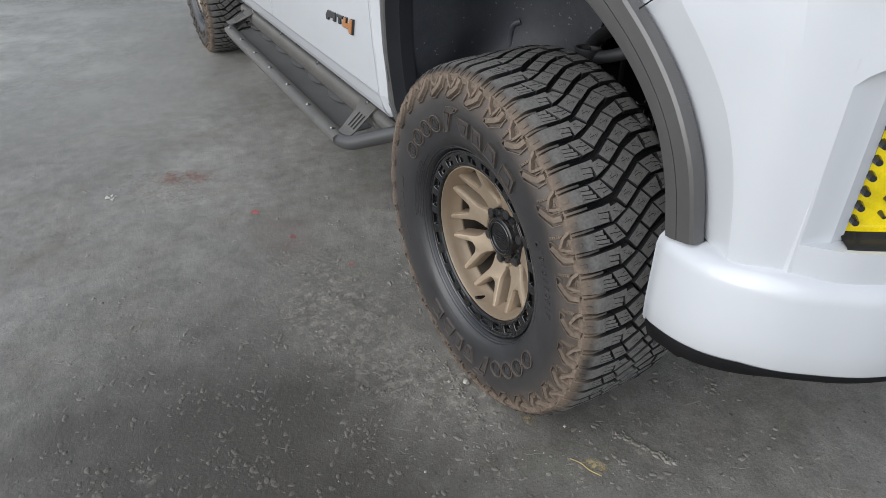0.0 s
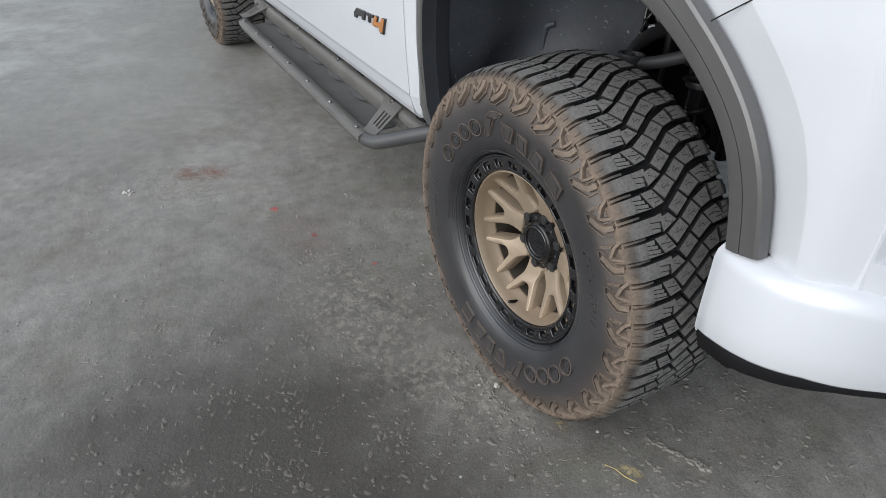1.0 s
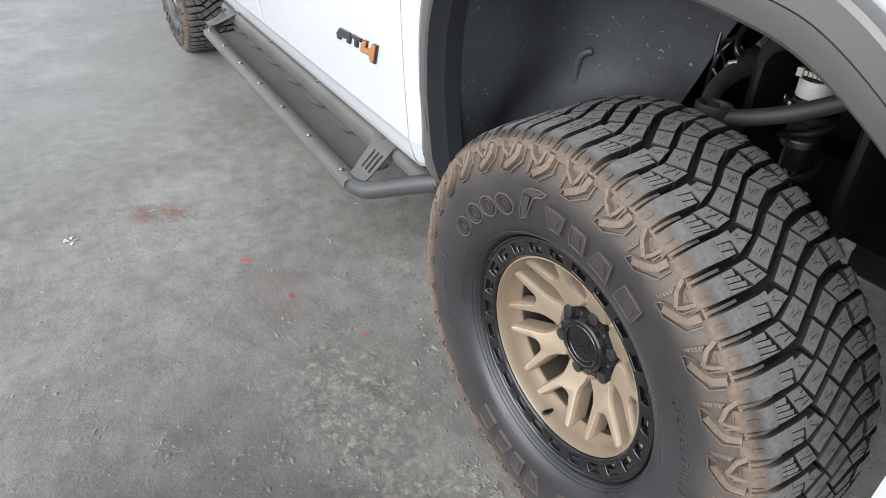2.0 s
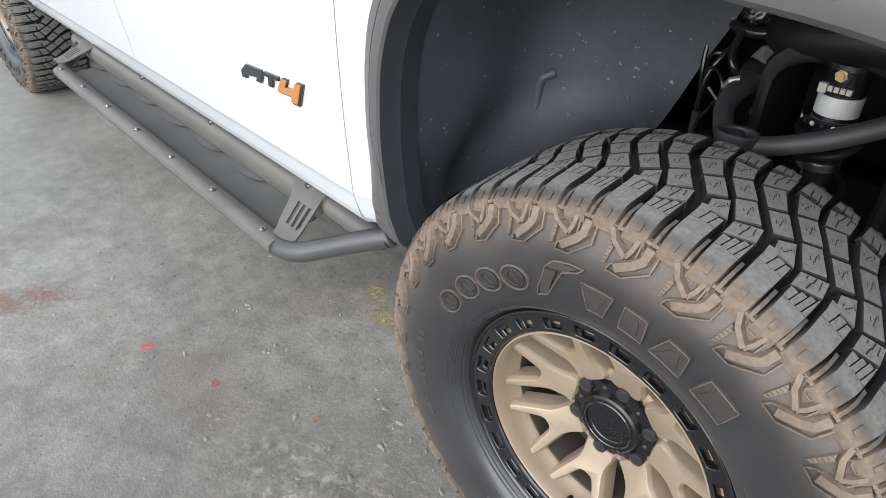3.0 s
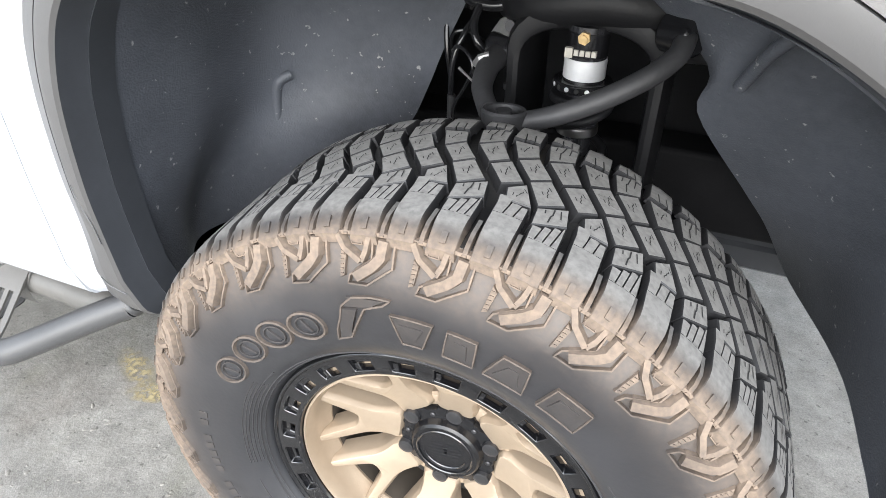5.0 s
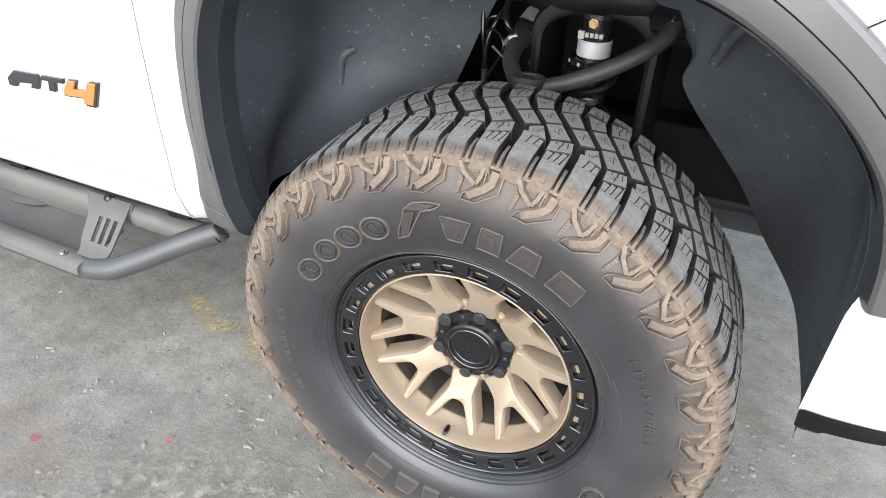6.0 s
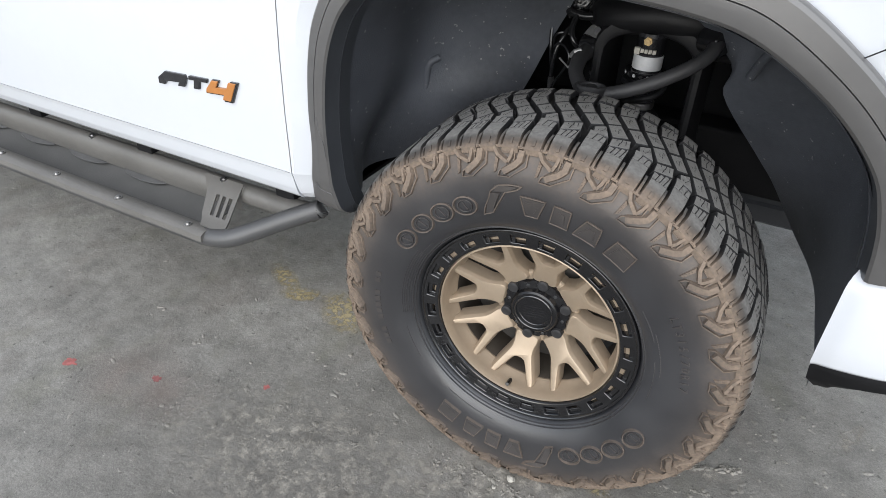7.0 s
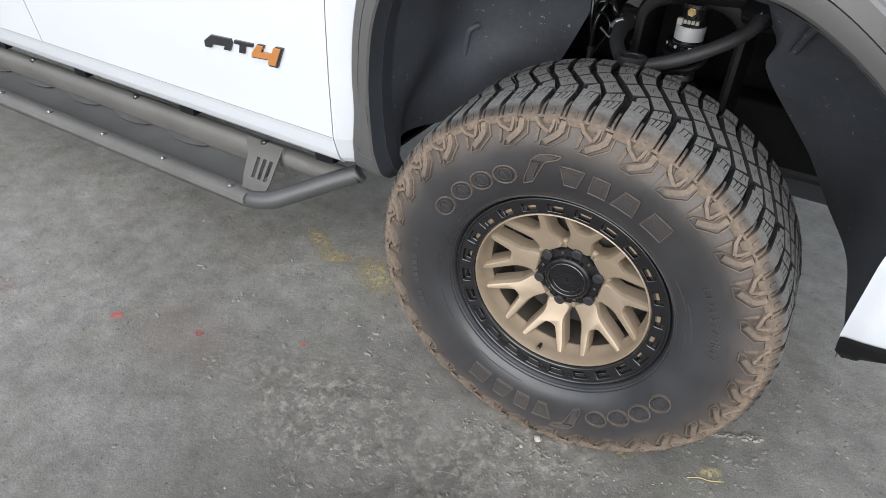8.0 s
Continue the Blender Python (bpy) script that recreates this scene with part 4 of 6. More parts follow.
def flare_at(x, z):
    """A place on the rear leg of the flare's outer face."""
    i = min((k for k in range(NA) if OUT[k][0] < -0.2), key=lambda k: abs((OUT[k][1] + INN[k][1]) / 2 - z))
    return flare_point(i, min(0.8, max(0.06, (x - OUT[i][0]) / (INN[i][0] - OUT[i][0]))), -0.0185)


for ends in (((-0.481, 0.772), (-0.478, 0.752), (-0.470, 0.722), (-0.462, 0.692)), ((-0.514, 0.606), (-0.507, 0.594), (-0.488, 0.587), (-0.466, 0.588))):
    part("flare_line", tube([flare_at(x, z) for x, z in ends], 0.0011, 6, 24), M_GREYPL, truck, "fine moulded line on the arch flare", smooth=30)

# fender skin round the arch, from the door seam to the front corner
def seam(z):
    """Where the front door ends at a height: the gap leans forward as it rises."""
    return -0.584 + 0.09 * max(0, z - 0.606)



PLAN = spline([(0.60, -0.043, 0), (0.668, -0.030, 0), (0.748, 0.024, 0), (0.79, 0.075, 0), (0.84, 0.17, 0), (0.888, 0.37, 0), (0.915, 0.65, 0), (0.92, 0.93, 0)], 57)
TURN = 0.60
REACH = sum((PLAN[u + 1] - PLAN[u]).length for u in range(13))


def wrap(s, z):
    """A place on the fender: s runs along the side and, past TURN, round the front corner."""
    if s <= TURN:
        return Vector((s, skin(s, z), z))
    f = min(1, (s - TURN) / REACH)
    u = min(12, int(f * 13))
    p = PLAN[u].lerp(PLAN[u + 1], f * 13 - u)
    g = f * f * (3 - 2 * f)
    b = 0.006 * ((z - 0.95) / 0.3) ** 2
    return Vector((p.x - b * g, (p.y + 0.8 * b) * g + skin(TURN, z) * (1 - g), z))


rows = [[] for _ in range(17)]
TOP = 1.34
for i in range(NA):
    x, z = OUT[i]
    t = i / (NA - 1)
    # where a ray from the arch's middle leaves the panel
    f = min(1, max(0, x / 0.4))
    dx, dz = x - 0.03, max(z - 0.62 - 0.112 * f * f * (3 - 2 * f), 0.0)
    gap = seam(z) + 0.0014
    if dx < 0 and (dz == 0 or (gap - x) / dx < (TOP - z) / dz):
        ez = z + dz * (gap - x) / dx
        ex = seam(ez) + 0.0014
    elif dx > 0 and (dz == 0 or (TURN + REACH - x) / dx < (TOP - z) / dz):
        ex, ez = TURN + REACH, z + dz * (TURN + REACH - x) / dx
    else:
        ex, ez = x + dx * (TOP - z) / dz, TOP
    if x > 0.3:
        ez -= 0.012 * max(0, 1 - (NA - 1 - i) / 14)
    span = math.hypot(ex - x, ez - z)
    steps = [0.0, 0.03, 0.059, 0.062, 0.065, 0.069]
    fs = [-0.06] + [min(v / span, 0.9 * v / 0.069) if span > 1e-4 else 0 for v in steps] + [0.9 + 0.02 * v if span < 0.0767 else (0.069 / span) + (1 - 0.069 / span) * v / 5 for v in (0.5, 1, 1.5, 2, 2.5, 3, 3.5, 4, 4.5, 5)]
    for k, f in enumerate(fs):
        px, pz = x + (ex - x) * f, z + (ez - z) * f
        near = math.hypot(px - x, pz - z)
        front, back = min(1, max(0, (x - 0.05) / 0.2)), min(1, max(0, (-0.10 - x) / 0.25))
        lip = 0.0175 * front * min(1, max(0, (0.066 - near) / 0.066)) + 0.020 * back * min(1, max(0, (0.042 - near) / 0.042)) if k else 0.020 * back
        rows[k].append(wrap(px, pz) + Vector((0, lip + (0.02 if k == 0 else 0), 0)))
bm = loft(rows)
part("fender", bm, M_WHITE, truck, "white painted front fender", smooth=9)


def side_panel(x0, x1, z0, z1, nx, nz):
    """A body panel that follows the skin, with its edges turned in."""
    rows = []
    zs = [z0 + (z1 - z0) * k / nz for k in range(nz + 1)]
    for z in zs:
        end = seam(z) - 0.0014 if x1 is None else x1
        xs = [x0 + (end - x0) * k / nx for k in range(nx + 1)]
        rows.append([Vector((x, skin(x, z), z)) for x in xs])
    rows = [[p + Vector((0, 0.014, 0)) for p in rows[0]]] + rows + [[p + Vector((0, 0.014, 0)) for p in rows[-1]]]
    rows = [[r[0] + Vector((0, 0.014, 0))] + r + [r[-1] + Vector((0, 0.014, 0))] for r in rows]
    return loft(rows)


part("front_door", side_panel(-1.72, None, 0.613, 1.36, 12, 24), M_WHITE, truck, "white painted front door", smooth=60)
part("rear_door", side_panel(-2.66, -1.725, 0.613, 1.36, 10, 24), M_WHITE, truck, "white painted rear door", smooth=60)
part("rocker_panel", side_panel(-3.05, None, 0.532, 0.6112, 16, 24), M_WHITE, truck, "white painted rocker panel below the doors", smooth=60)
part("cab_corner", side_panel(-3.05, -2.665, 0.613, 1.36, 4, 12), M_WHITE, truck, "white painted cab corner", smooth=60)

# front corner of the body: fender end, lamp pocket and cover


def corner_sheet(u0, u1, z0, z1, nz=10, inset=0.0, bow=0.012, round_low=0.0):
    rows = []
    for k in range(nz + 1):
        row = []
        for u in range(u0, u1 + 1):
            # the lower edge may sink in a round corner at the sheet's near end
            low = z0 - round_low * (1 - min(1, (u - u0) / 4)) ** 2.5
            z = low + (z1 - low) * k / nz
            b = bow * ((z - 0.95) / 0.3) ** 2 * 0.5
            f = max(0, 1 - u / 10)
            y = PLAN[u].y + inset * 0.5 + 0.8 * b
            row.append(Vector((PLAN[u].x - inset - b * (1 - f), y * (1 - f) + (skin(TURN, z) + 0.0005) * f, z)))
        rows.append(row)
    return rows


def turned(rows, d):
    d = Vector(d)
    rows = [[p + d for p in rows[0]]] + rows + [[p + d for p in rows[-1]]]
    return [[r[0] + d] + r + [r[-1] + d] for r in rows]


low_fascia = part("lower_fascia", loft(turned(corner_sheet(13, 56, 0.700, 0.793, 6, -0.002), (-0.02, 0.02, 0))), M_WHITE, truck, "white painted fascia below the lamp", smooth=50)
up_fascia = part("upper_fascia", loft(turned(corner_sheet(13, 56, 1.034, 1.36, 6, 0.0, 0.012, 0.026), (-0.05, 0.03, 0))), M_WHITE, truck, "white painted fascia above the lamp", smooth=50)
lamp = part("fog_lamp", loft(corner_sheet(20, 40, 0.792, 1.05, 10, 0.030)), M_YELLOW, truck, "yellow tinted lamp lens in a recess", smooth=50)
bm = bmesh.new()
for k in range(7):
    z = 0.826 + k * 0.0215
    for u, dz, r in ((20.4, 0.0, 0.0062), (24, 0.010, 0.0035)):
        p = PLAN[int(u)].lerp(PLAN[int(u) + 1], u - int(u))
        tube([(p.x - 0.032, p.y + 0.016, z + dz), (p.x - 0.020, p.y + 0.006, z + dz)], [r, r * 0.7], 8, bm=bm)
part("lamp_stud", bm, M_BADGE, lamp, "dark studs inside the lens", smooth=30)
bm = loft([[Vector((PLAN[u].x - i, PLAN[u].y + i * 0.5, z)) for u in range(19, 41)] for i, z in ((0.004, 0.791), (0.008, 0.795), (0.020, 0.798), (0.031, 0.806))])
part("lamp_trim", bm, M_BADGE, lamp, "black trim below the lens", smooth=50)
# the painted wall of the recess: a rounded edge, a broad slope and a narrow bright strip beside the lens
rows = []
for k in range(15):
    z = 0.715 + 0.325 * k / 14
    a = PLAN[13]
    rows.append([Vector((a.x + dx, a.y + dy, z)) for dx, dy in ((-0.020, -0.004), (-0.0025, -0.0015), (0.0, 0.0010), (0.0018, 0.0040), (0.0085, 0.0190), (0.0160, 0.0345), (0.0185, 0.0385), (0.0220, 0.0560), (0.0195, 0.0590), (-0.004, 0.068))])
part("lamp_bezel", loft(rows), M_WHITE, lamp, "white painted recess beside the lens", smooth=14)


# headlamp: a clear lens in a black surround, let into the fender's front end
def lamp_patch(low, high, s0, out, n=14, m=8):
    """A sheet on the front corner from a rounded lower edge up, standing out a little."""
    rows = []
    for i in range(n + 1):
        t = i / n
        s = s0 + (TURN + REACH - s0) * t
        bottom = low + 0.020 * max(0, 1 - (s - s0) / 0.025) ** 2
        col = [wrap(s, bottom + (high - bottom) * k / m) + Vector((out * 0.6, -out, 0)) for k in range(m + 1)]
        rows.append([col[0] - Vector((out * 1.2, -out * 2, 0))] + col)
    for u in range(14, 30):
        col = [Vector((PLAN[u].x + out, PLAN[u].y - out * 0.6, low + (high - low) * k / m)) for k in range(m + 1)]
        rows.append([col[0] - Vector((out * 2, -out * 1.2, 0))] + col)
    rows.insert(0, [p - Vector((out * 1.2, -out * 2, 0)) for p in rows[0]])
    return loft(rows)


headlamp = part("headlamp", lamp_patch(1.107, 1.26, 0.676, 0.0030), M_BADGE, truck, "black surround of the headlamp", smooth=40)
part("headlamp_lens", lamp_patch(1.115, 1.25, 0.684, 0.0060), M_LENS, headlamp, "clear glossy headlamp lens", smooth=40)
# the gap between the wing and the front clip
part("panel_gap", tube([wrap(x, z) + Vector((0, 0.0004, 0)) for x, z in ((0.416, 1.043), (0.44, 1.060), (0.48, 1.087), (0.54, 1.122), (0.60, 1.152), (0.64, 1.165))], 0.0011, 6, 30), M_SIPE, truck, "thin dark gap between the fender and the front clip")

# bumper
BUMP = spline([(0.513, -0.028, 0), (0.55, -0.046, 0), (0.61, -0.058, 0), (0.67, -0.052, 0), (0.728, -0.022, 0), (0.778, 0.030, 0), (0.835, 0.12, 0), (0.885, 0.28, 0), (0.928, 0.56, 0), (0.945, 0.93, 0)], 64)


def bump_low(x):
    """The height of the bumper's lower edge."""
    return 0.528 + 0.055 * min(1, max(0, (x - 0.513) / 0.20)) ** 0.7


rows = []
for u, p in enumerate(BUMP):
    q = BUMP[min(u + 1, 63)] - BUMP[max(u - 1, 0)]
    nrm = Vector((q.y, -q.x, 0)).normalized()
    base, crest = bump_low(p.x), 0.712 + 0.024 * min(1, max(0, (p.x - 0.515) / 0.20))
    row = []
    for out, z in ((-0.07, base + 0.008), (-0.016, base - 0.003), (-0.004, base), (0.0, base + 0.010), (0.001, base + 0.05), (0.0, crest - 0.022), (-0.003, crest - 0.008), (-0.011, crest + 0.003), (-0.024, crest + 0.010), (-0.10, crest + 0.022)):
        row.append(p + nrm * out + Vector((0, 0, z)))
    rows.append(row)
bm = loft(rows)
bm.faces.new([bm.verts.new(p) for p in rows[0]])
bumper = part("bumper", bm, M_WHITE, truck, "white painted front bumper with rounded end", smooth=50, bevel=0.006)
rows = []
for u, p in enumerate(BUMP):
    q = BUMP[min(u + 1, 63)] - BUMP[max(u - 1, 0)]
    nrm = Vector((q.y, -q.x, 0)).normalized()
    low = 0.490 + 0.072 * min(1, max(0, (p.x - 0.513) / 0.24)) ** 0.75
    deep = 0.440 + 0.084 * min(1, max(0, (p.x - 0.513) / 0.24)) ** 0.75
    base = bump_low(p.x)
    rows.append([p + nrm * o + Vector((0, 0, z)) for o, z in ((-0.008, base + 0.006), (-0.006, base - 0.004), (-0.008, base - 0.012), (-0.016, low), (-0.072, deep), (-0.10, deep), (-0.09, base + 0.02))])
bm = loft(rows)
bm.faces.new([bm.verts.new(p) for p in rows[0]])
dam = part("air_dam", bm, M_BLACK, truck, "black plastic air dam under the bumper", smooth=40)

# inner wheel well
def liner(c0, cm, c1, n=40, m=26):
    a, b, c = spline(c0, n), spline(cm, n), spline(c1, n)
    rows = []
    for i in range(n):
        q = spline([a[i], a[i].lerp(b[i], 0.45), b[i].lerp(a[i].lerp(c[i], 0.6), 0.06), c[i]], m)
        rows.append(q)
    return loft(rows)


part("rear_liner", liner([(-0.450, -0.008, 0.524), (-0.460, -0.018, 0.610), (-0.461, -0.023, 0.700), (-0.453, -0.028, 0.800), (-0.432, -0.033, 0.905), (-0.389, -0.033, 0.995), (-0.323, -0.033, 1.047), (-0.182, -0.033, 1.075), (0.030, -0.028, 1.081)],
                         [(-0.548, 0.20, 0.54), (-0.534, 0.22, 0.62), (-0.494, 0.265, 0.70), (-0.441, 0.318, 0.80), (-0.408, 0.315, 0.91), (-0.365, 0.29, 0.99), (-0.30, 0.27, 1.04), (-0.18, 0.27, 1.072), (0.03, 0.25, 1.085)],
                         [(-0.38, 0.45, 0.54), (-0.31, 0.44, 0.63), (-0.242, 0.43, 0.71), (-0.205, 0.43, 0.785), (-0.178, 0.43, 0.85), (-0.142, 0.43, 0.925), (-0.115, 0.43, 0.99), (-0.07, 0.42, 1.04), (0.03, 0.40, 1.075)]), M_LINER, truck, "black felt wheel well liner behind the tyre", smooth=60)
part("front_liner", liner([(0.529, -0.003, 0.462), (0.528, -0.008, 0.600), (0.525, -0.013, 0.720), (0.506, -0.018, 0.825), (0.451, -0.023, 0.917), (0.349, -0.028, 1.005), (0.202, -0.028, 1.061), (0.030, -0.028, 1.081)],
                          [(0.530, 0.05, 0.49), (0.530, 0.12, 0.55), (0.525, 0.18, 0.68), (0.510, 0.23, 0.80), (0.455, 0.25, 0.92), (0.35, 0.25, 1.01), (0.20, 0.25, 1.065), (0.03, 0.25, 1.085)],
                          [(0.526, 0.10, 0.500), (0.512, 0.30, 0.500), (0.468, 0.60, 0.445), (0.387, 0.50, 0.600), (0.335, 0.45, 0.680), (0.236, 0.387, 0.820), (0.226, 0.37, 0.905), (0.03, 0.36, 1.06)]), M_LINER, truck, "black felt wheel well liner ahead of the tyre", smooth=60)
for pts, r in (([(-0.418, 0.328, 0.806), (-0.434, 0.313, 0.796), (-0.443, 0.313, 0.77), (-0.447, 0.313, 0.73), (-0.460, 0.313, 0.69)], 0.0095), ([(0.335, 0.205, 1.015), (0.318, 0.25, 0.975), (0.298, 0.275, 0.945), (0.278, 0.33, 0.885)], 0.009)):
    part("liner_rib", tube(pts, r, 10, 14), M_LINER, truck, "moulded rib in the liner")

# chassis behind the wheel
bm = bmesh.new()
box(bm, (-2.9, 0.62, 0.50), (0.85, 0.72, 0.66))
part("frame_rail", bm, M_BLACK, truck, "dark painted chassis rail", bevel=0.01)
bm = loft([[Vector((x, y, z)) for y, z in ((0.700, 0.600), (0.652, 0.545), (0.645, 0.500), (0.650, 0.478), (0.642, 0.470), (0.648, 0.424), (0.660, 0.414), (0.72, 0.412))] for x in (0.12, 0.25, 0.40, 0.60)])
part("skid_plate", bm, M_RETURN, truck, "dark folded skid plate under the chassis rail", smooth=20)
bm = bmesh.new()
box(bm, (-0.60, 0.74, 0.52), (0.60, 0.76, 1.34))
part("engine_bay_wall", bm, M_BLACK, truck, "black inner wall of the engine bay", smooth=0)
bm = bmesh.new()
box(bm, (-3.0, 0.10, 0.49), (-0.56, 1.75, 0.53))
box(bm, (-0.40, 0.30, 1.12), (0.70, 1.70, 1.16))
box(bm, (-3.05, 0.05, 1.30), (0.62, 1.81, 1.34))
box(bm, (0.58, 0.10, 0.55), (0.60, 1.75, 1.35))
box(bm, (-0.58, 0.06, 0.50), (-0.56, 1.75, 1.35))
part("underbody", bm, M_BLACK, truck, "black underside of the cab and bonnet", smooth=0)
bm = bmesh.new()
box(bm, (0.515, 0.52, 0.465), (0.535, 1.70, 0.95))
part("front_valance", bm, M_LINER, truck, "dark splash panel ahead of the wheel", bevel=0.004)
# the rest of the body: far side, bed, bonnet, cab and tail
MID = 0.93
WELLS = ((HUB_X, 0.50), (HUB_X - WHEELBASE, 0.52))


def arched_panel(x0, x1, far, z1):
    """A side panel with the wheel arches cut out of its lower edge."""
    cols = []
    n = 160
    for k in range(n + 1):
        x = x0 + (x1 - x0) * k / n
        low = 0.56
        for cx, r in WELLS:
            if abs(x - cx) < r:
                low = max(low, 0.50 + math.sqrt(r * r - (x - cx) ** 2) * 1.05)
        col = []
        for q in range(13):
            z = low + (z1 - low) * q / 12
            y = skin(-2.0, z)
            col.append(Vector((x, 2 * MID - y if far else y, z)))
        d = Vector((0, -0.03 if far else 0.03, 0))
        cols.append([col[0] + d] + col + [col[-1] + d])
    return loft(cols)


def well_ring(cx, r, far):
    """A plastic flare round a wheel arch."""
    rows = []
    for k in range(49):
        a = radians(-4 + 188 * k / 48)
        row = []
        for q, dy in ((r + 0.075, 0.004), (r + 0.075, -0.010), (r + 0.03, -0.018), (r - 0.02, -0.016), (r - 0.03, 0.0), (r - 0.03, 0.06)):
            x, z = cx + q * math.cos(a), 0.50 + q * math.sin(a) * 1.05
            y = skin(-2.0, z) + dy
            row.append(Vector((x, 2 * MID - y if far else y, z)))
        rows.append(row)
    return loft(rows)


part("bed_side", arched_panel(-5.05, -3.056, False, 1.36), M_WHITE, truck, "white painted side of the cargo bed", smooth=40)
part("far_side", arched_panel(-5.05, 0.66, True, 1.36), M_WHITE, truck, "white painted far side of the body", smooth=40)
for cx, r, far in ((WELLS[1][0], 0.50, False), (WELLS[1][0], 0.50, True), (WELLS[0][0], 0.50, True)):
    part("arch_flare", well_ring(cx, r, far), M_FLARE, truck, "dark grey plastic wheel arch flare", smooth=40)
rows = []
for k in range(13):
    x = -0.62 + 1.46 * k / 12
    drop = 0.045 * max(0, (k - 8) / 4) ** 2
    rows.append([Vector((x, MID + (0.96 - 0.08 * max(0, (k - 8) / 4) ** 2) * math.sin(radians(a)), 1.36 + 0.075 * math.cos(radians(a)) ** 0.5 - drop)) for a in (-89.9, -80, -65, -45, -25, 0, 25, 45, 65, 80, 89.9)])
part("bonnet", loft(rows), M_WHITE, truck, "white painted bonnet", smooth=50)
ring = []
for x, inset, z in ((0, 0, 1.36), (0, 0, 1.37), (1, 0.0, 1.62), (2, 0.0, 1.86)):
    front, back, side = (-0.72, -2.98, 0.03) if x == 0 else (-1.02, -2.94, 0.11) if x == 1 else (-1.38, -2.86, 0.22)
    ring.append([Vector((front, side + 0.10, z)), Vector((front - 0.05, side, z)), Vector((back, side, z)), Vector((back, 2 * MID - side, z)), Vector((front - 0.05, 2 * MID - side, z)), Vector((front, 2 * MID - side - 0.10, z))])
part("cab_glass", loft(ring, close=True), M_BADGE, truck, "dark glass round the cab", smooth=20)
bm = loft([ring[-1], [p + Vector((0.0, 0, 0.03)) for p in ring[-1]], [p + Vector((-0.06 if p.x > -2 else 0.06, 0.05 if p.y < MID else -0.05, 0.065)) for p in ring[-1]]], close=True)
bm.faces.new([bm.verts.new(p + Vector((-0.06 if p.x > -2 else 0.06, 0.05 if p.y < MID else -0.05, 0.065))) for p in ring[-1]])
part("cab_roof", bm, M_WHITE, truck, "white painted cab roof", smooth=30)
for a, b in ((0, 0), (1, 1), (2, 2), (3, 3), (4, 4), (5, 5)):
    part("pillar", tube([ring[0][a], ring[2][a], ring[3][a]], 0.035, 10), M_WHITE, truck, smooth=40)
bm = bmesh.new()
box(bm, (-5.07, 0.02, 0.62), (-5.03, 2 * MID - 0.02, 1.36))
part("tailgate", bm, M_WHITE, truck, "white painted tailgate", smooth=0, bevel=0.008)
bm = bmesh.new()
box(bm, (-5.03, 0.02, 0.80), (-3.02, 2 * MID - 0.02, 0.84))
box(bm, (-3.05, 0.02, 0.60), (-3.02, 2 * MID - 0.02, 1.36))
part("bed_floor", bm, M_BLACK, truck, "black lined cargo bed", smooth=0)
bm = bmesh.new()
box(bm, (0.84, 0.45, 0.74), (0.88, 2 * MID - 0.45, 1.33))
part("grille", bm, M_BADGE, truck, "black front grille", smooth=0, bevel=0.01)
for ob in (bumper, dam, low_fascia, up_fascia, lamp):
    me = ob.data.copy()
    me.transform(Matrix.Translation((0, 2 * MID, 0)) @ Matrix.Diagonal((1, -1, 1, 1)))
    me.flip_normals()
    twin = new(ob.name.split(".")[0], me)
    twin.parent = truck

# suspension
SX, SY = 0.066, 0.392
shock = part("coilover", tube([(SX, SY, 0.765), (SX, SY, 0.927)], 0.030, 28), M_BADGE, truck, "black coilover shock with a silver band and coil spring")
part("shock_body", tube([(SX, SY, 0.60), (SX, SY, 0.766)], 0.024, 24), M_BADGE, shock, "black lower body of the shock")
part("shock_band", tube([(SX, SY, 0.850), (SX, SY, 0.880)], 0.0315, 28), M_SILVER, shock, "brushed silver band", bevel=0.001)
part("shock_cap", tube([(SX, SY, 0.882), (SX, SY, 0.919)], 0.0305, 28), M_CAP, shock, "black cap of the shock", bevel=0.002)
part("lock_ring", tube([(SX, SY, 0.833), (SX, SY, 0.847)], 0.0440, 32), M_CAP, shock, "black adjuster ring", bevel=0.002)
for k in range(9):
    a = radians(-170 + 20 * k)
    part("pin_hole", tube([(SX + 0.0430 * math.cos(a), SY + 0.0430 * math.sin(a), 0.840), (SX + 0.0448 * math.cos(a), SY + 0.0448 * math.sin(a), 0.840)], 0.0036, 10), M_SILVER if k % 2 else M_SIPE, shock)
part("spring_cup", tube([(SX, SY, 0.814), (SX, SY, 0.826)], 0.048, 28), M_TOWER, shock, "black spring cup", bevel=0.003)
part("lower_cup", tube([(SX, SY, 0.762), (SX, SY, 0.777)], 0.0325, 28), M_STEEL, shock, "bare steel lower collar", bevel=0.002)
coil = [(SX + 0.006 + 0.039 * math.cos(a - 0.87), SY + 0.039 * math.sin(a - 0.87), 0.545 + 0.0135 * a) for a in (k * 0.26 for k in range(78))]
part("spring", tube(coil, 0.0075, 10), M_TOWER, shock, "black coil spring")
bm = tube([(SX, 0.366, 0.914), (SX, 0.355, 0.914)], 0.0092, 6)
tube([(SX, 0.357, 0.914), (SX, 0.351, 0.914)], 0.0052, 14, bm=bm)
part("fitting", bm, M_BRASS, shock, "round brass fitting")
bm = bmesh.new()
box(bm, (SX - 0.026, 0.3595, 0.884), (SX - 0.015, 0.3680, 0.898))
for k in range(4):
    box(bm, (SX - 0.013 + 0.0085 * k, 0.3595, 0.8880), (SX - 0.0065 + 0.0085 * k, 0.3680, 0.8960))
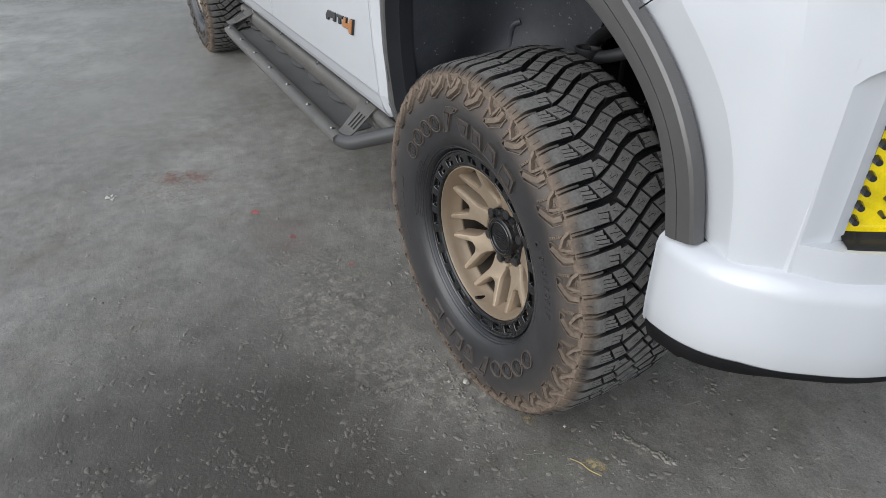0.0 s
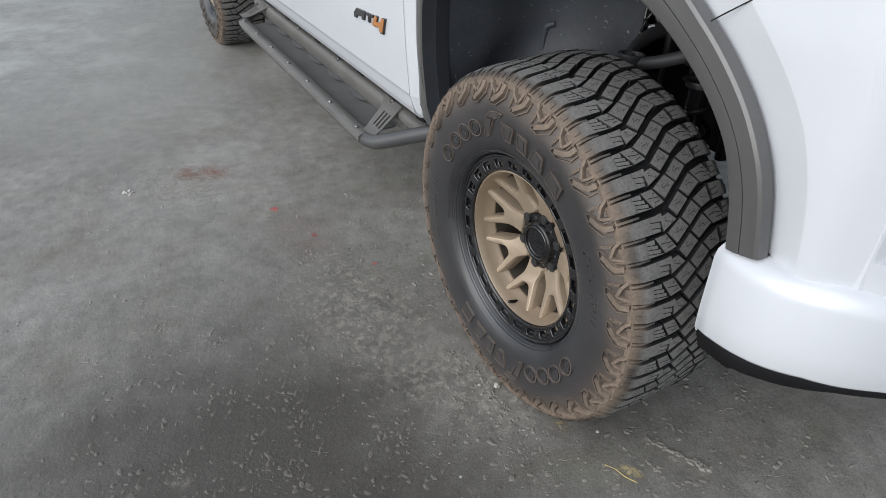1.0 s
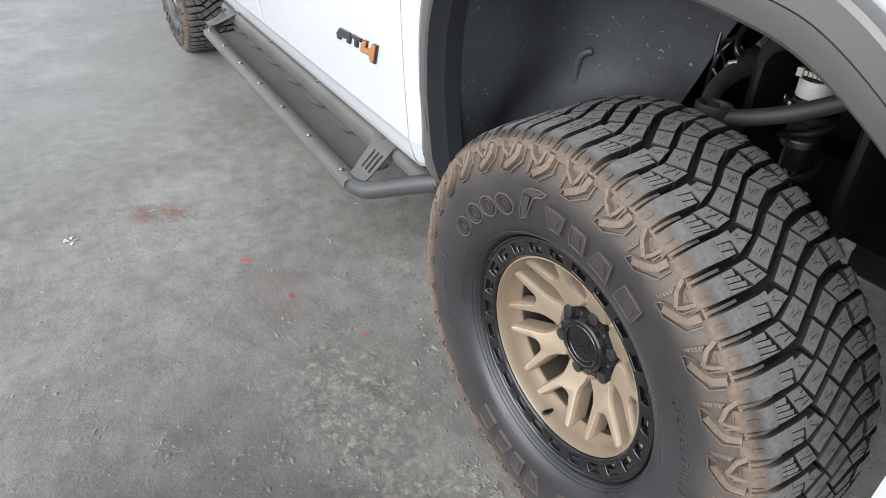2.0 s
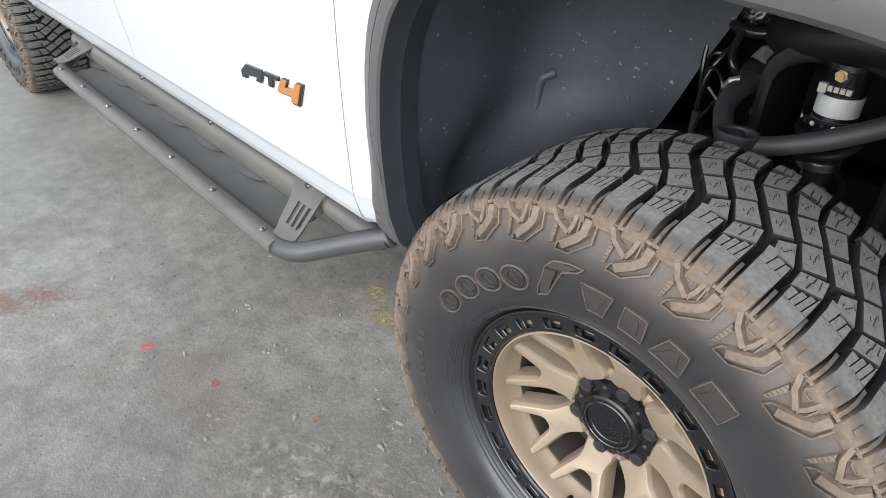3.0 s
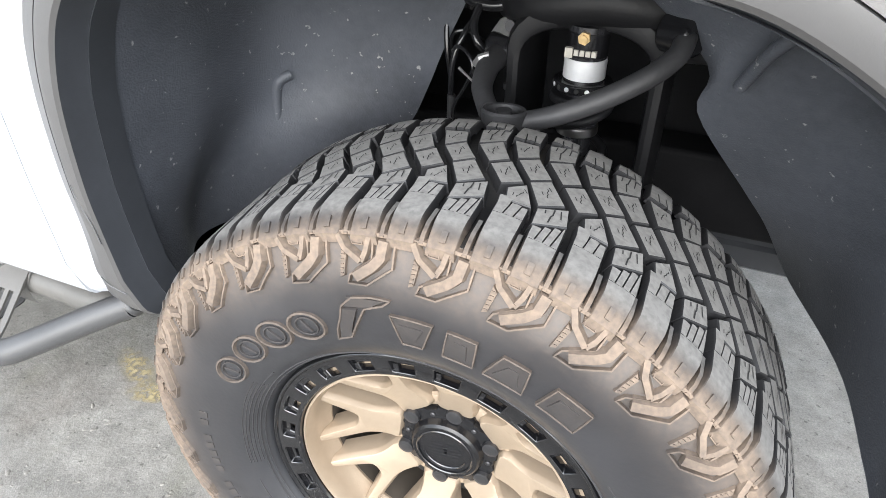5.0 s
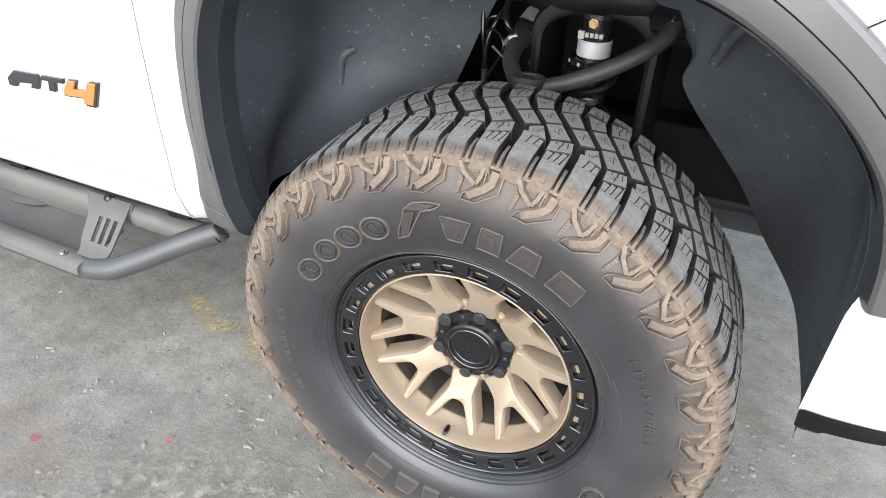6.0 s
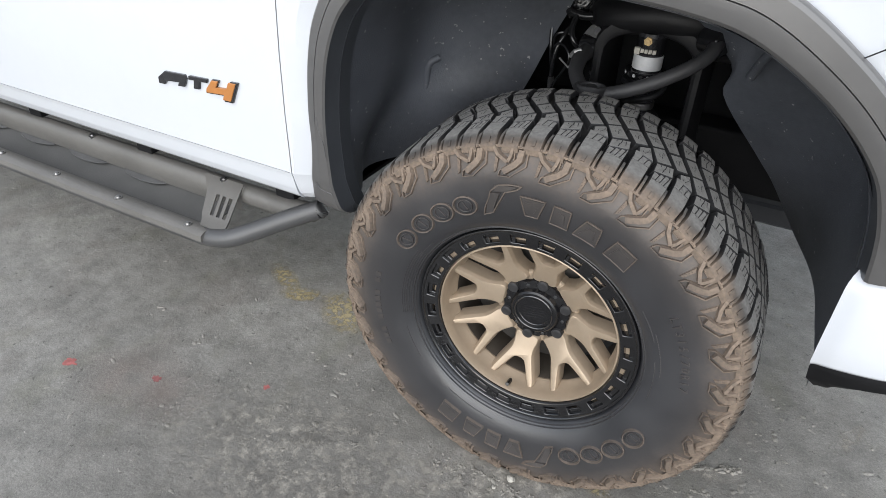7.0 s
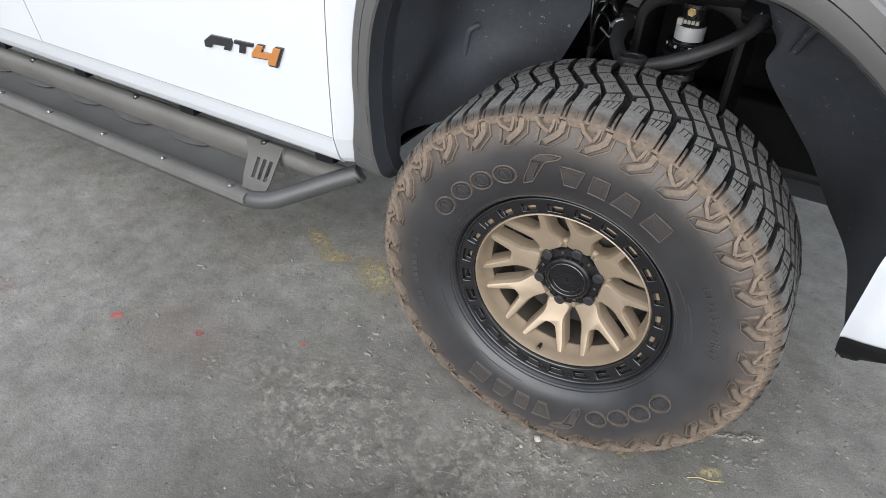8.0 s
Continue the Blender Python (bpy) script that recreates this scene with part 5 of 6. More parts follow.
part("shock_mark", bm, M_GRIT, shock, "plain pale bars on the shock", smooth=0)

arm = part("upper_control_arm", tube([(0.199, 0.365, 0.936), (0.199, 0.335, 0.927), (0.193, 0.312, 0.915), (0.166, 0.285, 0.894), (0.116, 0.262, 0.865), (0.060, 0.246, 0.840), (0.016, 0.237, 0.826)], [0.0152 - 0.0010 * min(1, k / 10) for k in range(44)], 18, 44), M_DARK, truck, "black tubular upper control arm")
bm = tube([(0.172, 0.375, 0.932), (0.214, 0.350, 0.934)], 0.027, 22)
part("arm_bush", bm, M_CAP, arm, "black pivot bush", bevel=0.004)
part("rear_leg", tube([(-0.074, 0.405, 0.860), (-0.076, 0.365, 0.854), (-0.066, 0.31, 0.840), (-0.036, 0.255, 0.828)], [0.020 - 0.005 * min(1, k / 20) for k in range(26)], 16, 26), M_DARK, arm, "black rear leg of the arm")
bm = lathe([(0.021, -0.010), (0.032, -0.010), (0.0355, 0.004), (0.037, 0.016), (0.034, 0.0195), (0.029, 0.0180), (0.026, 0.006), (0.021, 0.002)], 36, closed=True)
cup = part("ball_joint_cup", bm, M_DARK, arm, "black round ball joint cup")
cup.matrix_basis = pose(-0.006, 0.231, 0.828, 84, 0, 0) @ Matrix.Scale(0.86, 4)
part("ball_stud", tube([(-0.004, 0.225, 0.800), (-0.004, 0.225, 0.846)], 0.011, 12), M_LUG, arm, "grey ball joint stud")

# shock tower: a pressed hoop over the shock with a rolled front edge
rows = []
for t in range(41):
    q = t / 40
    if q < 0.3:
        c, n = Vector((-0.030, 0, 0.62 + 0.238 * q / 0.3)), Vector((-1, 0, 0))
    elif q > 0.7:
        c, n = Vector((0.162, 0, 0.62 + 0.243 * (1 - q) / 0.3)), Vector((1, 0, 0))
    else:
        a = math.pi * (0.7 - q) / 0.4
        c, n = Vector((0.066 + 0.096 * math.cos(a), 0, 0.86 + 0.062 * math.sin(a) ** 0.7)), Vector((math.cos(a), 0, math.sin(a)))
    w = max(0, n.z)
    rows.append([c + n * o + Vector((0, y, 0)) for o, y in ((0.0, 0.55), (0.0, 0.385), (0.003, 0.377), (0.010, 0.374), (0.020 + 0.014 * w, 0.377), (0.024 + 0.020 * w, 0.388), (0.026 + 0.022 * w, 0.55))])
tower = part("shock_tower", loft(rows), M_TOWER, truck, "black pressed steel shock tower")
bm = tube([(-0.075, 0.5, 0.926), (-0.035, 0.425, 0.939), (0.020, 0.402, 0.949), (0.081, 0.398, 0.957), (0.136, 0.405, 0.954), (0.182, 0.43, 0.941), (0.219, 0.5, 0.926)], 0.037, 22, 40)
part("tower_top", bm, M_TOWER, tower, "black rounded top of the tower")
part("rear_bush", tube([(-0.040, 0.415, 0.867), (-0.094, 0.425, 0.865)], 0.026, 20), M_CAP, truck, "black rubber pivot bush", bevel=0.005)

# brackets, hose, wire and tie
bm = bmesh.new()
prism(bm, [Vector(p) for p in ((-0.104, 0.43, 0.878), (-0.050, 0.4, 0.893), (-0.036, 0.4, 0.909), (-0.044, 0.41, 0.927), (-0.082, 0.43, 0.911))], lambda p: (0.004, 0.012, -0.004))
bracket = part("alloy_bracket", bm, M_GREYAL, truck, "pale alloy bracket with a bolt", smooth=0, bevel=0.003)
part("bracket_bolt", tube([(-0.052, 0.402, 0.909), (-0.054, 0.392, 0.910)], 0.009, 12), M_LUG, bracket, "grey bracket bolt")
bm = bmesh.new()
grid_rows = []
for j in range(45):
    row = []
    for i in range(50):
        p = Vector((-0.185 + 0.15 * i / 49, 0.47 - 0.03 * j / 44, 0.90 + 0.15 * j / 44 + 0.03 * i / 49))
        row.append(p + noise.noise_vector(p * 38) * 0.012 + noise.noise_vector(p * 110) * 0.004)
    grid_rows.append(row)
part("crumpled_shield", loft(grid_rows, bm), M_FOIL, truck, "crumpled black heat shield", smooth=25)
part("brake_hose", tube([(-0.125, 0.44, 0.908), (-0.133, 0.41, 0.888), (-0.146, 0.396, 0.848), (-0.150, 0.395, 0.783), (-0.148, 0.4, 0.673)], 0.0050, 10, 26), M_CAP, truck, "black brake hose")
part("hose_end", tube([(-0.149, 0.395, 0.788), (-0.149, 0.395, 0.748)], 0.0072, 10), M_LUG, truck, "grey hose end fitting")
part("sensor_wire", tube([(-0.150, 0.4, 0.858), (-0.138, 0.39, 0.870), (-0.118, 0.38, 0.866), (-0.104, 0.372, 0.846), (-0.118, 0.376, 0.811), (-0.140, 0.385, 0.773), (-0.150, 0.4, 0.723)], 0.0030, 8, 36), M_CAP, truck, "thin black sensor wire")
part("looped_wire", tube([(-0.165, 0.43, 0.838), (-0.158, 0.42, 0.878), (-0.135, 0.42, 0.888), (-0.110, 0.42, 0.878), (-0.100, 0.42, 0.853)], 0.0032, 8, 30), M_CAP, truck, "thin black looped wire")
bm = tube([(-0.098, 0.37, 0.853), (-0.088, 0.362, 0.866), (-0.076, 0.366, 0.870)], 0.0070, 8)
tube([(-0.125, 0.366, 0.845), (-0.100, 0.36, 0.829), (-0.074, 0.364, 0.860)], 0.0024, 6, bm=bm)
part("cable_tie", bm, M_GREYAL, truck, "pale plastic cable tie")
bm = tube([(-0.047, 0.392, 0.822), (-0.047, 0.392, 0.834)], 0.008, 6)
tube([(-0.047, 0.392, 0.814), (-0.047, 0.392, 0.823)], 0.011, 12, bm=bm)
part("small_bolt", bm, M_STEEL, truck, "bare steel bolt head")
part("loom", tube([(-0.200, 0.47, 0.963), (-0.150, 0.44, 0.938), (-0.100, 0.43, 0.928), (-0.055, 0.435, 0.938), (-0.030, 0.45, 0.958)], 0.010, 10, 30), M_CAP, truck, "black ribbed wiring loom")
part("loom_tail", tube([(-0.115, 0.425, 0.928), (-0.118, 0.41, 0.903), (-0.108, 0.4, 0.878), (-0.090, 0.41, 0.858)], 0.0065, 10, 24), M_CAP, truck, "black branch of the wiring loom")
part("breather_pipe", tube([(-0.165, 0.45, 0.943), (-0.172, 0.43, 0.903), (-0.168, 0.42, 0.853), (-0.158, 0.42, 0.793)], 0.0042, 8, 24), M_CAP, truck, "thin black breather pipe")
part("tie_rod", tube([(0.191, 0.5, 0.868), (0.283, 0.44, 0.888)], 0.012, 12), M_LUG, truck, "grey steel rod")

# badge on the door: plain slabs
def slab_on_door(pts, mat, name, parent=None, label="", rise=0.006):
    bm = bmesh.new()
    prism(bm, [Vector((x, skin(x, z) - rise, z)) for x, z in pts], lambda p: (0, rise + 0.002, 0))
    return part(name, bm, mat, parent, label, smooth=0, bevel=0.0015)


BX, BZ = -0.947, 0.760


def bpt(u, v):
    """A place on the badge, u along it and v up it, in metres."""
    return (BX + u + v * 0.35, BZ + v + u * 0.045)


badge = slab_on_door([bpt(*p) for p in ((0, 0), (0.020, 0), (0.024, 0.010), (0.066, 0.012), (0.062, 0.003), (0.084, 0.003), (0.090, 0.024), (0.084, 0.034), (0.018, 0.034), (-0.004, 0.016))], M_BADGE, "badge", truck, "black and orange badge on the door")
slab_on_door([bpt(*p) for p in ((0.096, 0.024), (0.114, 0.024), (0.114, 0.004), (0.132, 0.004), (0.132, 0.024), (0.155, 0.024), (0.155, 0.034), (0.096, 0.034))], M_BADGE, "badge_bar", badge)
FOUR = ((0.156, 0.002), (0.210, 0.004), (0.208, -0.009), (0.232, -0.009), (0.242, 0.036), (0.220, 0.036), (0.216, 0.020), (0.184, 0.018), (0.190, 0.034), (0.170, 0.034), (0.156, 0.012))
slab_on_door([bpt(*p) for p in FOUR], M_ORANGE, "orange_bar", badge, "orange end of the badge", 0.008)
slab_on_door([bpt((u - 0.199) * 1.08 + 0.201, (v - 0.013) * 1.14 + 0.012) for u, v in FOUR], M_BADGE, "badge_rim", badge)

# ---- running board ----
board = part("running_board", tube([(-0.583, 0.022, 0.476), (-0.588, 0.020, 0.475), (-0.66, -0.018, 0.443), (-0.74, -0.064, 0.406), (-0.795, -0.092, 0.384), (-0.86, -0.105, 0.375), (-0.95, -0.107, 0.374), (-1.5, -0.107, 0.372), (-2.0, -0.107, 0.370), (-2.50, -0.107, 0.370), (-2.58, -0.100, 0.372), (-2.65, -0.06, 0.386), (-2.74, 0.03, 0.42), (-2.78, 0.05, 0.43)], 0.0245, 18, 140), M_TUBE, truck, "black powder-coated tubular running board with bolted step plates")
# A black disc on the closed end paints the shade of a hollow.
part("tube_mouth", tube([(-0.5825, 0.0222, 0.4762), (-0.5800, 0.0235, 0.4772)], 0.0190, 18), M_SIPE, board, "black disc for the shade inside the tube's end", smooth=0)
part("inner_tube", tube([(-0.600, 0.020, 0.462), (-0.66, 0.028, 0.448), (-0.74, 0.040, 0.438), (-0.86, 0.046, 0.434), (-2.66, 0.046, 0.430), (-2.76, 0.05, 0.43)], [0.023 + 0.006 * min(1, k / 8) for k in range(60)], 18, 60), M_STEP, board, "black inner tube of the step")
# rail plate with rolled edge that carries the bolts
sec = [(-0.135, 0.376), (-0.133, 0.392), (-0.123, 0.3985), (-0.108, 0.3995), (-0.088, 0.396), (-0.080, 0.389), (-0.077, 0.376), (-0.080, 0.374)]
bm = loft([[Vector((x, y, z)) for y, z in sec] for x in (-0.850, -0.93, -1.5, -2.0, -2.58)])
bm.faces.new([bm.verts.new((-0.850, y, z)) for y, z in sec])
part("outer_rail", bm, M_STEP, board, "black bent steel outer rail")
bm = loft([[Vector((x, y, z)) for y, z in ((-0.082, 0.376), (-0.078, 0.372), (0.026, 0.378), (0.034, 0.384))] for x in (-0.90, -1.5, -2.0, -2.55)])
thicken(bm, lambda c: (0, 0, -0.003))
part("step_plate", bm, M_PLATE, board, "black rough step plate")
sec = [(0.026, 0.388), (0.018, 0.410), (0.015, 0.430), (0.018, 0.447), (0.025, 0.459), (0.034, 0.465), (0.046, 0.465), (0.053, 0.456)]
bm = loft([[Vector((x + (0.006 if z > 0.43 else 0), y, z)) for y, z in sec] for x in (-0.846, -1.2, -1.8, -2.66)])
part("inner_cover", bm, M_STEP, board, "black cover plate over the inner tube, coloured paler as sunlit")


def bracket_end(x0, d):
    """A slotted sheet that flares from the cover down to the rail, with three long slots."""
    bm = bmesh.new()
    across = [0.0, 0.016, 0.030, 0.042, 0.056, 0.068, 0.082, 0.110]
    up = [(-0.100, 0.4005, 0.040), (-0.080, 0.4040, 0.034), (-0.062, 0.4110, 0.028), (-0.006, 0.4400, 0.008), (0.012, 0.4520, 0.003), (0.034, 0.4675, 0.0)]
    cols = []
    for k, v in enumerate(across):
        col = []
        for q, (y, z, lean) in enumerate(up):
            # the back edge sweeps out towards the cover
            sweep = 0.030 * (q / 5) ** 2 if k == len(across) - 1 else 0.0
            col.append(bm.verts.new((x0 - d * lean + d * (v * (0.72 + 0.28 * q / 5) + sweep), y, z)))
        cols.append(col)
    for k in range(len(across) - 1):
        for q in range(5):
            if not (k in (1, 3, 5) and q == 2):
                bm.faces.new((cols[k][q], cols[k + 1][q], cols[k + 1][q + 1], cols[k][q + 1]))
    return thicken(bm, lambda c: (0, 0.002, -0.004))


for x0, d in ((-0.846, -1), (-2.66, 1)):
    part("end_bracket", bracket_end(x0, d), M_STEP, board, "black slotted end bracket", smooth=30)
bm = tube([(0, 0, -0.004), (0, 0, 0.0022)], 0.0105, 16)
tube([(0, 0, 0.002), (0, 0, 0.0060)], [0.0072, 0.0056], 16, bm=bm)
tube([(0, 0, 0.0058), (0, 0, 0.0064)], 0.0028, 6, bm=bm)
spots = [((-0.914 - 0.270 * i, -0.113, 0.4000), 8) for i in range(7)] + [((-0.917 - 0.545 * i, 0.032, 0.4660), 20) for i in range(4)]
first = part("bolt", bm, M_STEEL, board, "bare steel bolt")
for i, ((x, y, z), tip) in enumerate(spots):
    ob = first if i == 0 else new("bolt", first.data)
    ob.parent = board
    ob.matrix_basis = pose(x, y, z, tip, 0, 0)
for i in range(6):
    # pale scalloped tabs that show under the cover plate
    x = -1.155 - 0.258 * i
    bm = bmesh.new()
    rim = [(x - 0.180 * t, 0.024 - 0.020 * math.sin(math.pi * t) ** 0.6, 0.392 - 0.004 * math.sin(math.pi * t)) for t in (k / 14 for k in range(15))]
    prism(bm, [Vector(p) for p in rim], lambda p: (0, 0.0, -0.004))
    part("tab", bm, M_GREYPL, board, smooth=0)
for x0, x1 in ((-0.72, -1.19), (-1.26, -1.70), (-1.77, -2.16), (-2.23, -2.85)):
    bm = bmesh.new()
    box(bm, (x1, 0.020, 0.500), (x0, 0.023, 0.538))
    part("sill_flange", bm, M_WHITE, truck, "white painted flange under the sill", smooth=0)
for x in (-0.70, -1.225, -1.735, -2.195):
    bm = bmesh.new()
    box(bm, (x - 0.030, 0.030, 0.470), (x + 0.030, 0.085, 0.535))
    part("mount_bracket", bm, M_BLACK, board, "black mounting bracket of the step", smooth=0, bevel=0.003)

# ---- marks and litter on the floor ----
def splat(name, x, y, r, mat, label, seed, stretch=1.0, z=0.0012):
    rnd = random.Random(seed)
    bm = bmesh.new()
    n = 22
    pts = []
    for i in range(n):
        a = 2 * math.pi * i / n
        q = r * (0.55 + 0.6 * rnd.random())
        pts.append(bm.verts.new((x + q * stretch * math.cos(a), y + q * math.sin(a), z)))
    bm.faces.new(pts)
    ob = part(name, bm, mat, None, label, smooth=0)
    return tagged(ob, label, "paint mark", kind="structure")


splat("paint_fleck", -0.65, -0.186, 0.010, M_RED, "small red paint fleck on the concrete", 1)
splat("paint_fleck", -1.19, -0.390, 0.016, M_RED, "small red paint fleck on the concrete", 2, 1.5)
splat("paint_fleck", -0.93, -0.312, 0.012, M_PINK, "faint worn red paint fleck on the concrete", 3, 1.4)


def stain_material(name, colour, strength, scale, lo, hi):
    """A patchy see-through film that fades towards its rim."""
    m = bpy.data.materials.new(name)
    m.use_nodes = True
    n, l = m.node_tree.nodes, m.node_tree.links
    b, out = n["Principled BSDF"], n["Material Output"]
    b.inputs["Base Color"].default_value, b.inputs["Roughness"].default_value = (*colour, 1), 0.8
    tc, ln, nz = n.new("ShaderNodeTexCoord"), n.new("ShaderNodeVectorMath"), n.new("ShaderNodeTexNoise")
    ln.operation = "LENGTH"
    l.new(tc.outputs["Object"], ln.inputs[0])
    nz.inputs["Scale"].default_value, nz.inputs["Detail"].default_value, nz.inputs["Roughness"].default_value = scale, 8, 0.7
    geo = n.new("ShaderNodeNewGeometry")
    l.new(geo.outputs["Position"], nz.inputs["Vector"])
    fall, patch, mul = n.new("ShaderNodeMapRange"), n.new("ShaderNodeMapRange"), n.new("ShaderNodeMath")
    fall.inputs[1].default_value, fall.inputs[2].default_value, fall.inputs[3].default_value, fall.inputs[4].default_value = 0.35, 1.0, strength, 0.0
    patch.inputs[1].default_value, patch.inputs[2].default_value = lo, hi
    l.new(ln.outputs["Value"], fall.inputs[0])
    l.new(nz.outputs["Fac"], patch.inputs[0])
    mul.operation = "MULTIPLY"
    l.new(fall.outputs[0], mul.inputs[0])
    l.new(patch.outputs[0], mul.inputs[1])
    tr, mx = n.new("ShaderNodeBsdfTransparent"), n.new("ShaderNodeMixShader")
    l.new(mul.outputs[0], mx.inputs[0])
    l.new(tr.outputs[0], mx.inputs[1])
    l.new(b.outputs[0], mx.inputs[2])
    l.new(mx.outputs[0], out.inputs["Surface"])
    return m


def stain(name, x, y, rx, ry, mat, label, turn=0, z=0.0008):
    bm = bmesh.new()
    bmesh.ops.create_circle(bm, cap_ends=True, segments=24, radius=1)
    ob = part(name, bm, mat, None, "", smooth=0)
    ob.matrix_basis = pose(x, y, z, 0, 0, turn) @ Matrix.Diagonal((rx, ry, 1, 1))
    return tagged(ob, label, "stain", kind="structure")


M_YSTAIN = stain_material("yellow_residue", (0.45, 0.375, 0.215), 0.95, 55, 0.42, 0.55)
M_PSTAIN = stain_material("rusty_stain", (0.22, 0.135, 0.11), 0.22, 7, 0.38, 0.62)
M_RSTAIN = stain_material("reddish_rust", (0.25, 0.13, 0.10), 0.6, 16, 0.40, 0.60)
M_WSTAIN = stain_material("pale_scuff_or_sheen", (0.37, 0.345, 0.30), 0.75, 34, 0.47, 0.63)
# Pale film that paints the far floor's grazing sheen into its colour.
M_FARSHEEN = stain_material("pale_sheen_film", (0.42, 0.42, 0.395), 0.85, 1.6, 0.25, 0.60)
stain("paint_stain", -0.66, 0.176, 0.125, 0.075, M_YSTAIN, "worn yellow paint stain on the concrete", -35, 0.0018)
stain("paint_stain", -0.83, 0.181, 0.085, 0.040, M_YSTAIN, "worn yellow paint stain on the concrete", 20, 0.0014)
stain("paint_stain", -0.82, 0.173, 0.055, 0.025, M_YSTAIN, "bright yellow paint stain on the concrete", 25, 0.0020)
stain("paint_stain", -0.94, 0.228, 0.10, 0.040, M_YSTAIN, "faint yellow paint stain on the concrete", -25, 0.0022)
stain("paint_stain", 0.235, -0.047, 0.035, 0.02, M_YSTAIN, "faint yellow paint stain by the tyre", 0, 0.0012)
stain("paint_stain", 0.43, 0.011, 0.035, 0.02, M_YSTAIN, "faint yellow paint stain by the tyre", 30, 0.0013)
stain("rust_stain", -1.66, -0.582, 0.17, 0.085, M_RSTAIN, "reddish rust stain on the concrete", 60, 0.0014)
stain("rust_stain", -0.95, -0.342, 0.25, 0.14, M_PSTAIN, "faint reddish stain on the concrete", 10, 0.0011)
stain("pale_scuff_or_sheen", -1.60, -0.681, 0.28, 0.18, M_WSTAIN, "pale scuffed patch on the concrete", 20, 0.0007)
stain("pale_scuff_or_sheen", -0.06, -0.931, 0.035, 0.03, M_WSTAIN, "small pale patch on the concrete", 0, 0.0010)
stain("pale_scuff_or_sheen", 0.02, -0.190, 0.34, 0.18, M_WSTAIN, "pale crumbled concrete beside the tyre", 35, 0.0012)
stain("pale_scuff_or_sheen", -0.45, -0.316, 0.45, 0.26, M_WSTAIN, "pale scuffs on the concrete", 10, 0.0009)
stain("pale_scuff_or_sheen", 0.46, 0.141, 0.13, 0.035, M_WSTAIN, "pale scrape on the concrete ahead of the tyre", 25, 0.0013)
stain("pale_scuff_or_sheen", 0.755, 0.430, 0.11, 0.03, M_WSTAIN, "pale scrape on the concrete", 65, 0.0013)


def crumb(name, x, y, r, seed, label, flat=0.6):
    rnd = random.Random(seed)
    bm = bmesh.new()
    bmesh.ops.create_icosphere(bm, subdivisions=2, radius=r)
    for v in bm.verts:
        v.co *= rnd.uniform(0.75, 1.2)
        v.co.z *= flat
    ob = part(name, bm, M_GRIT, None, "", smooth=0)
    ob.location = (x, y, r * flat * 0.75)
    return tagged(ob, label, "pebble", group="pebbles on the floor")


for i, (x, y, r) in enumerate(((0.046, -0.121, 0.010), (-0.894, -1.08, 0.004), (0.02, -0.16, 0.005), (0.30, 0.02, 0.005), (0.25, -0.35, 0.004), (-0.5, -0.62, 0.003))):
    crumb("pebble", x, y, r, 50 + i, "small pale stone on the concrete")
bm = bmesh.new()
for k in range(4):
    a = k * 1.5
    prism(bm, [Vector((0.004 * math.cos(a), 0.004 * math.sin(a), 0.004)), Vector((0.022 * math.cos(a - 0.3), 0.020 * math.sin(a - 0.3), 0.010 + 0.004 * (k % 2))), Vector((0.030 * math.cos(a), 0.026 * math.sin(a), 0.004)), Vector((0.020 * math.cos(a + 0.35), 0.022 * math.sin(a + 0.35), 0.007))], lambda p: (0, 0, -0.0015))
scrap = part("paper_scrap", bm, M_PAPER, None, "", smooth=0)
scrap.location = (-1.614, -0.891, 0.0)
tagged(scrap, "small crumpled pale scrap on the concrete", "scrap")

# loose grit: one mesh of small angular crumbs
rnd = random.Random(77)
bm = bmesh.new()
for i in range(1500):
    x, y = rnd.uniform(-2.6, 1.6), rnd.uniform(-1.6, 0.9)
    if rnd.random() < 0.35:
        x, y = rnd.gauss(0.05, 0.35), rnd.gauss(-0.25, 0.25)
    if abs(x - 0.01) < 0.11 and -0.13 < y < 0.2:
        continue
    r = 0.0008 + 0.0022 * rnd.random() ** 3
    vs = [bm.verts.new((x + r * rnd.uniform(0.5, 1.3) * math.cos(a), y + r * rnd.uniform(0.5, 1.3) * math.sin(a), 0.0001)) for a in (0.3, 1.7, 3.0, 4.6)]
    t = bm.verts.new((x + r * rnd.uniform(-0.4, 0.4), y + r * rnd.uniform(-0.4, 0.4), r * rnd.uniform(0.4, 1.0)))
    for k in range(4):
        bm.faces.new((vs[k], vs[(k + 1) % 4], t))


def lump(verts, faces, x, y, rx, ry, h, turn, rnd):
    """A low uneven mound on the floor."""
    n, o = 9, len(verts)
    wob = [rnd.uniform(0.65, 1.25) for _ in range(n)]
    for q, zz in ((1.0, -0.0004), (0.62, 0.72), (0.28, 1.0)):
        for k in range(n):
            a = 2 * math.pi * k / n
            u, v = rx * wob[k] * q * math.cos(a), ry * wob[k] * q * math.sin(a)
            verts.append((x + u * math.cos(turn) - v * math.sin(turn), y + u * math.sin(turn) + v * math.cos(turn), zz if zz < 0 else zz * h * rnd.uniform(0.6, 1.25)))
    for ring in range(2):
        for k in range(n):
            faces.append((o + ring * n + k, o + ring * n + (k + 1) % n, o + (ring + 1) * n + (k + 1) % n, o + (ring + 1) * n + k))
    faces.append(tuple(o + 2 * n + k for k in range(n)))


rnd = random.Random(19)
verts, faces = [], []
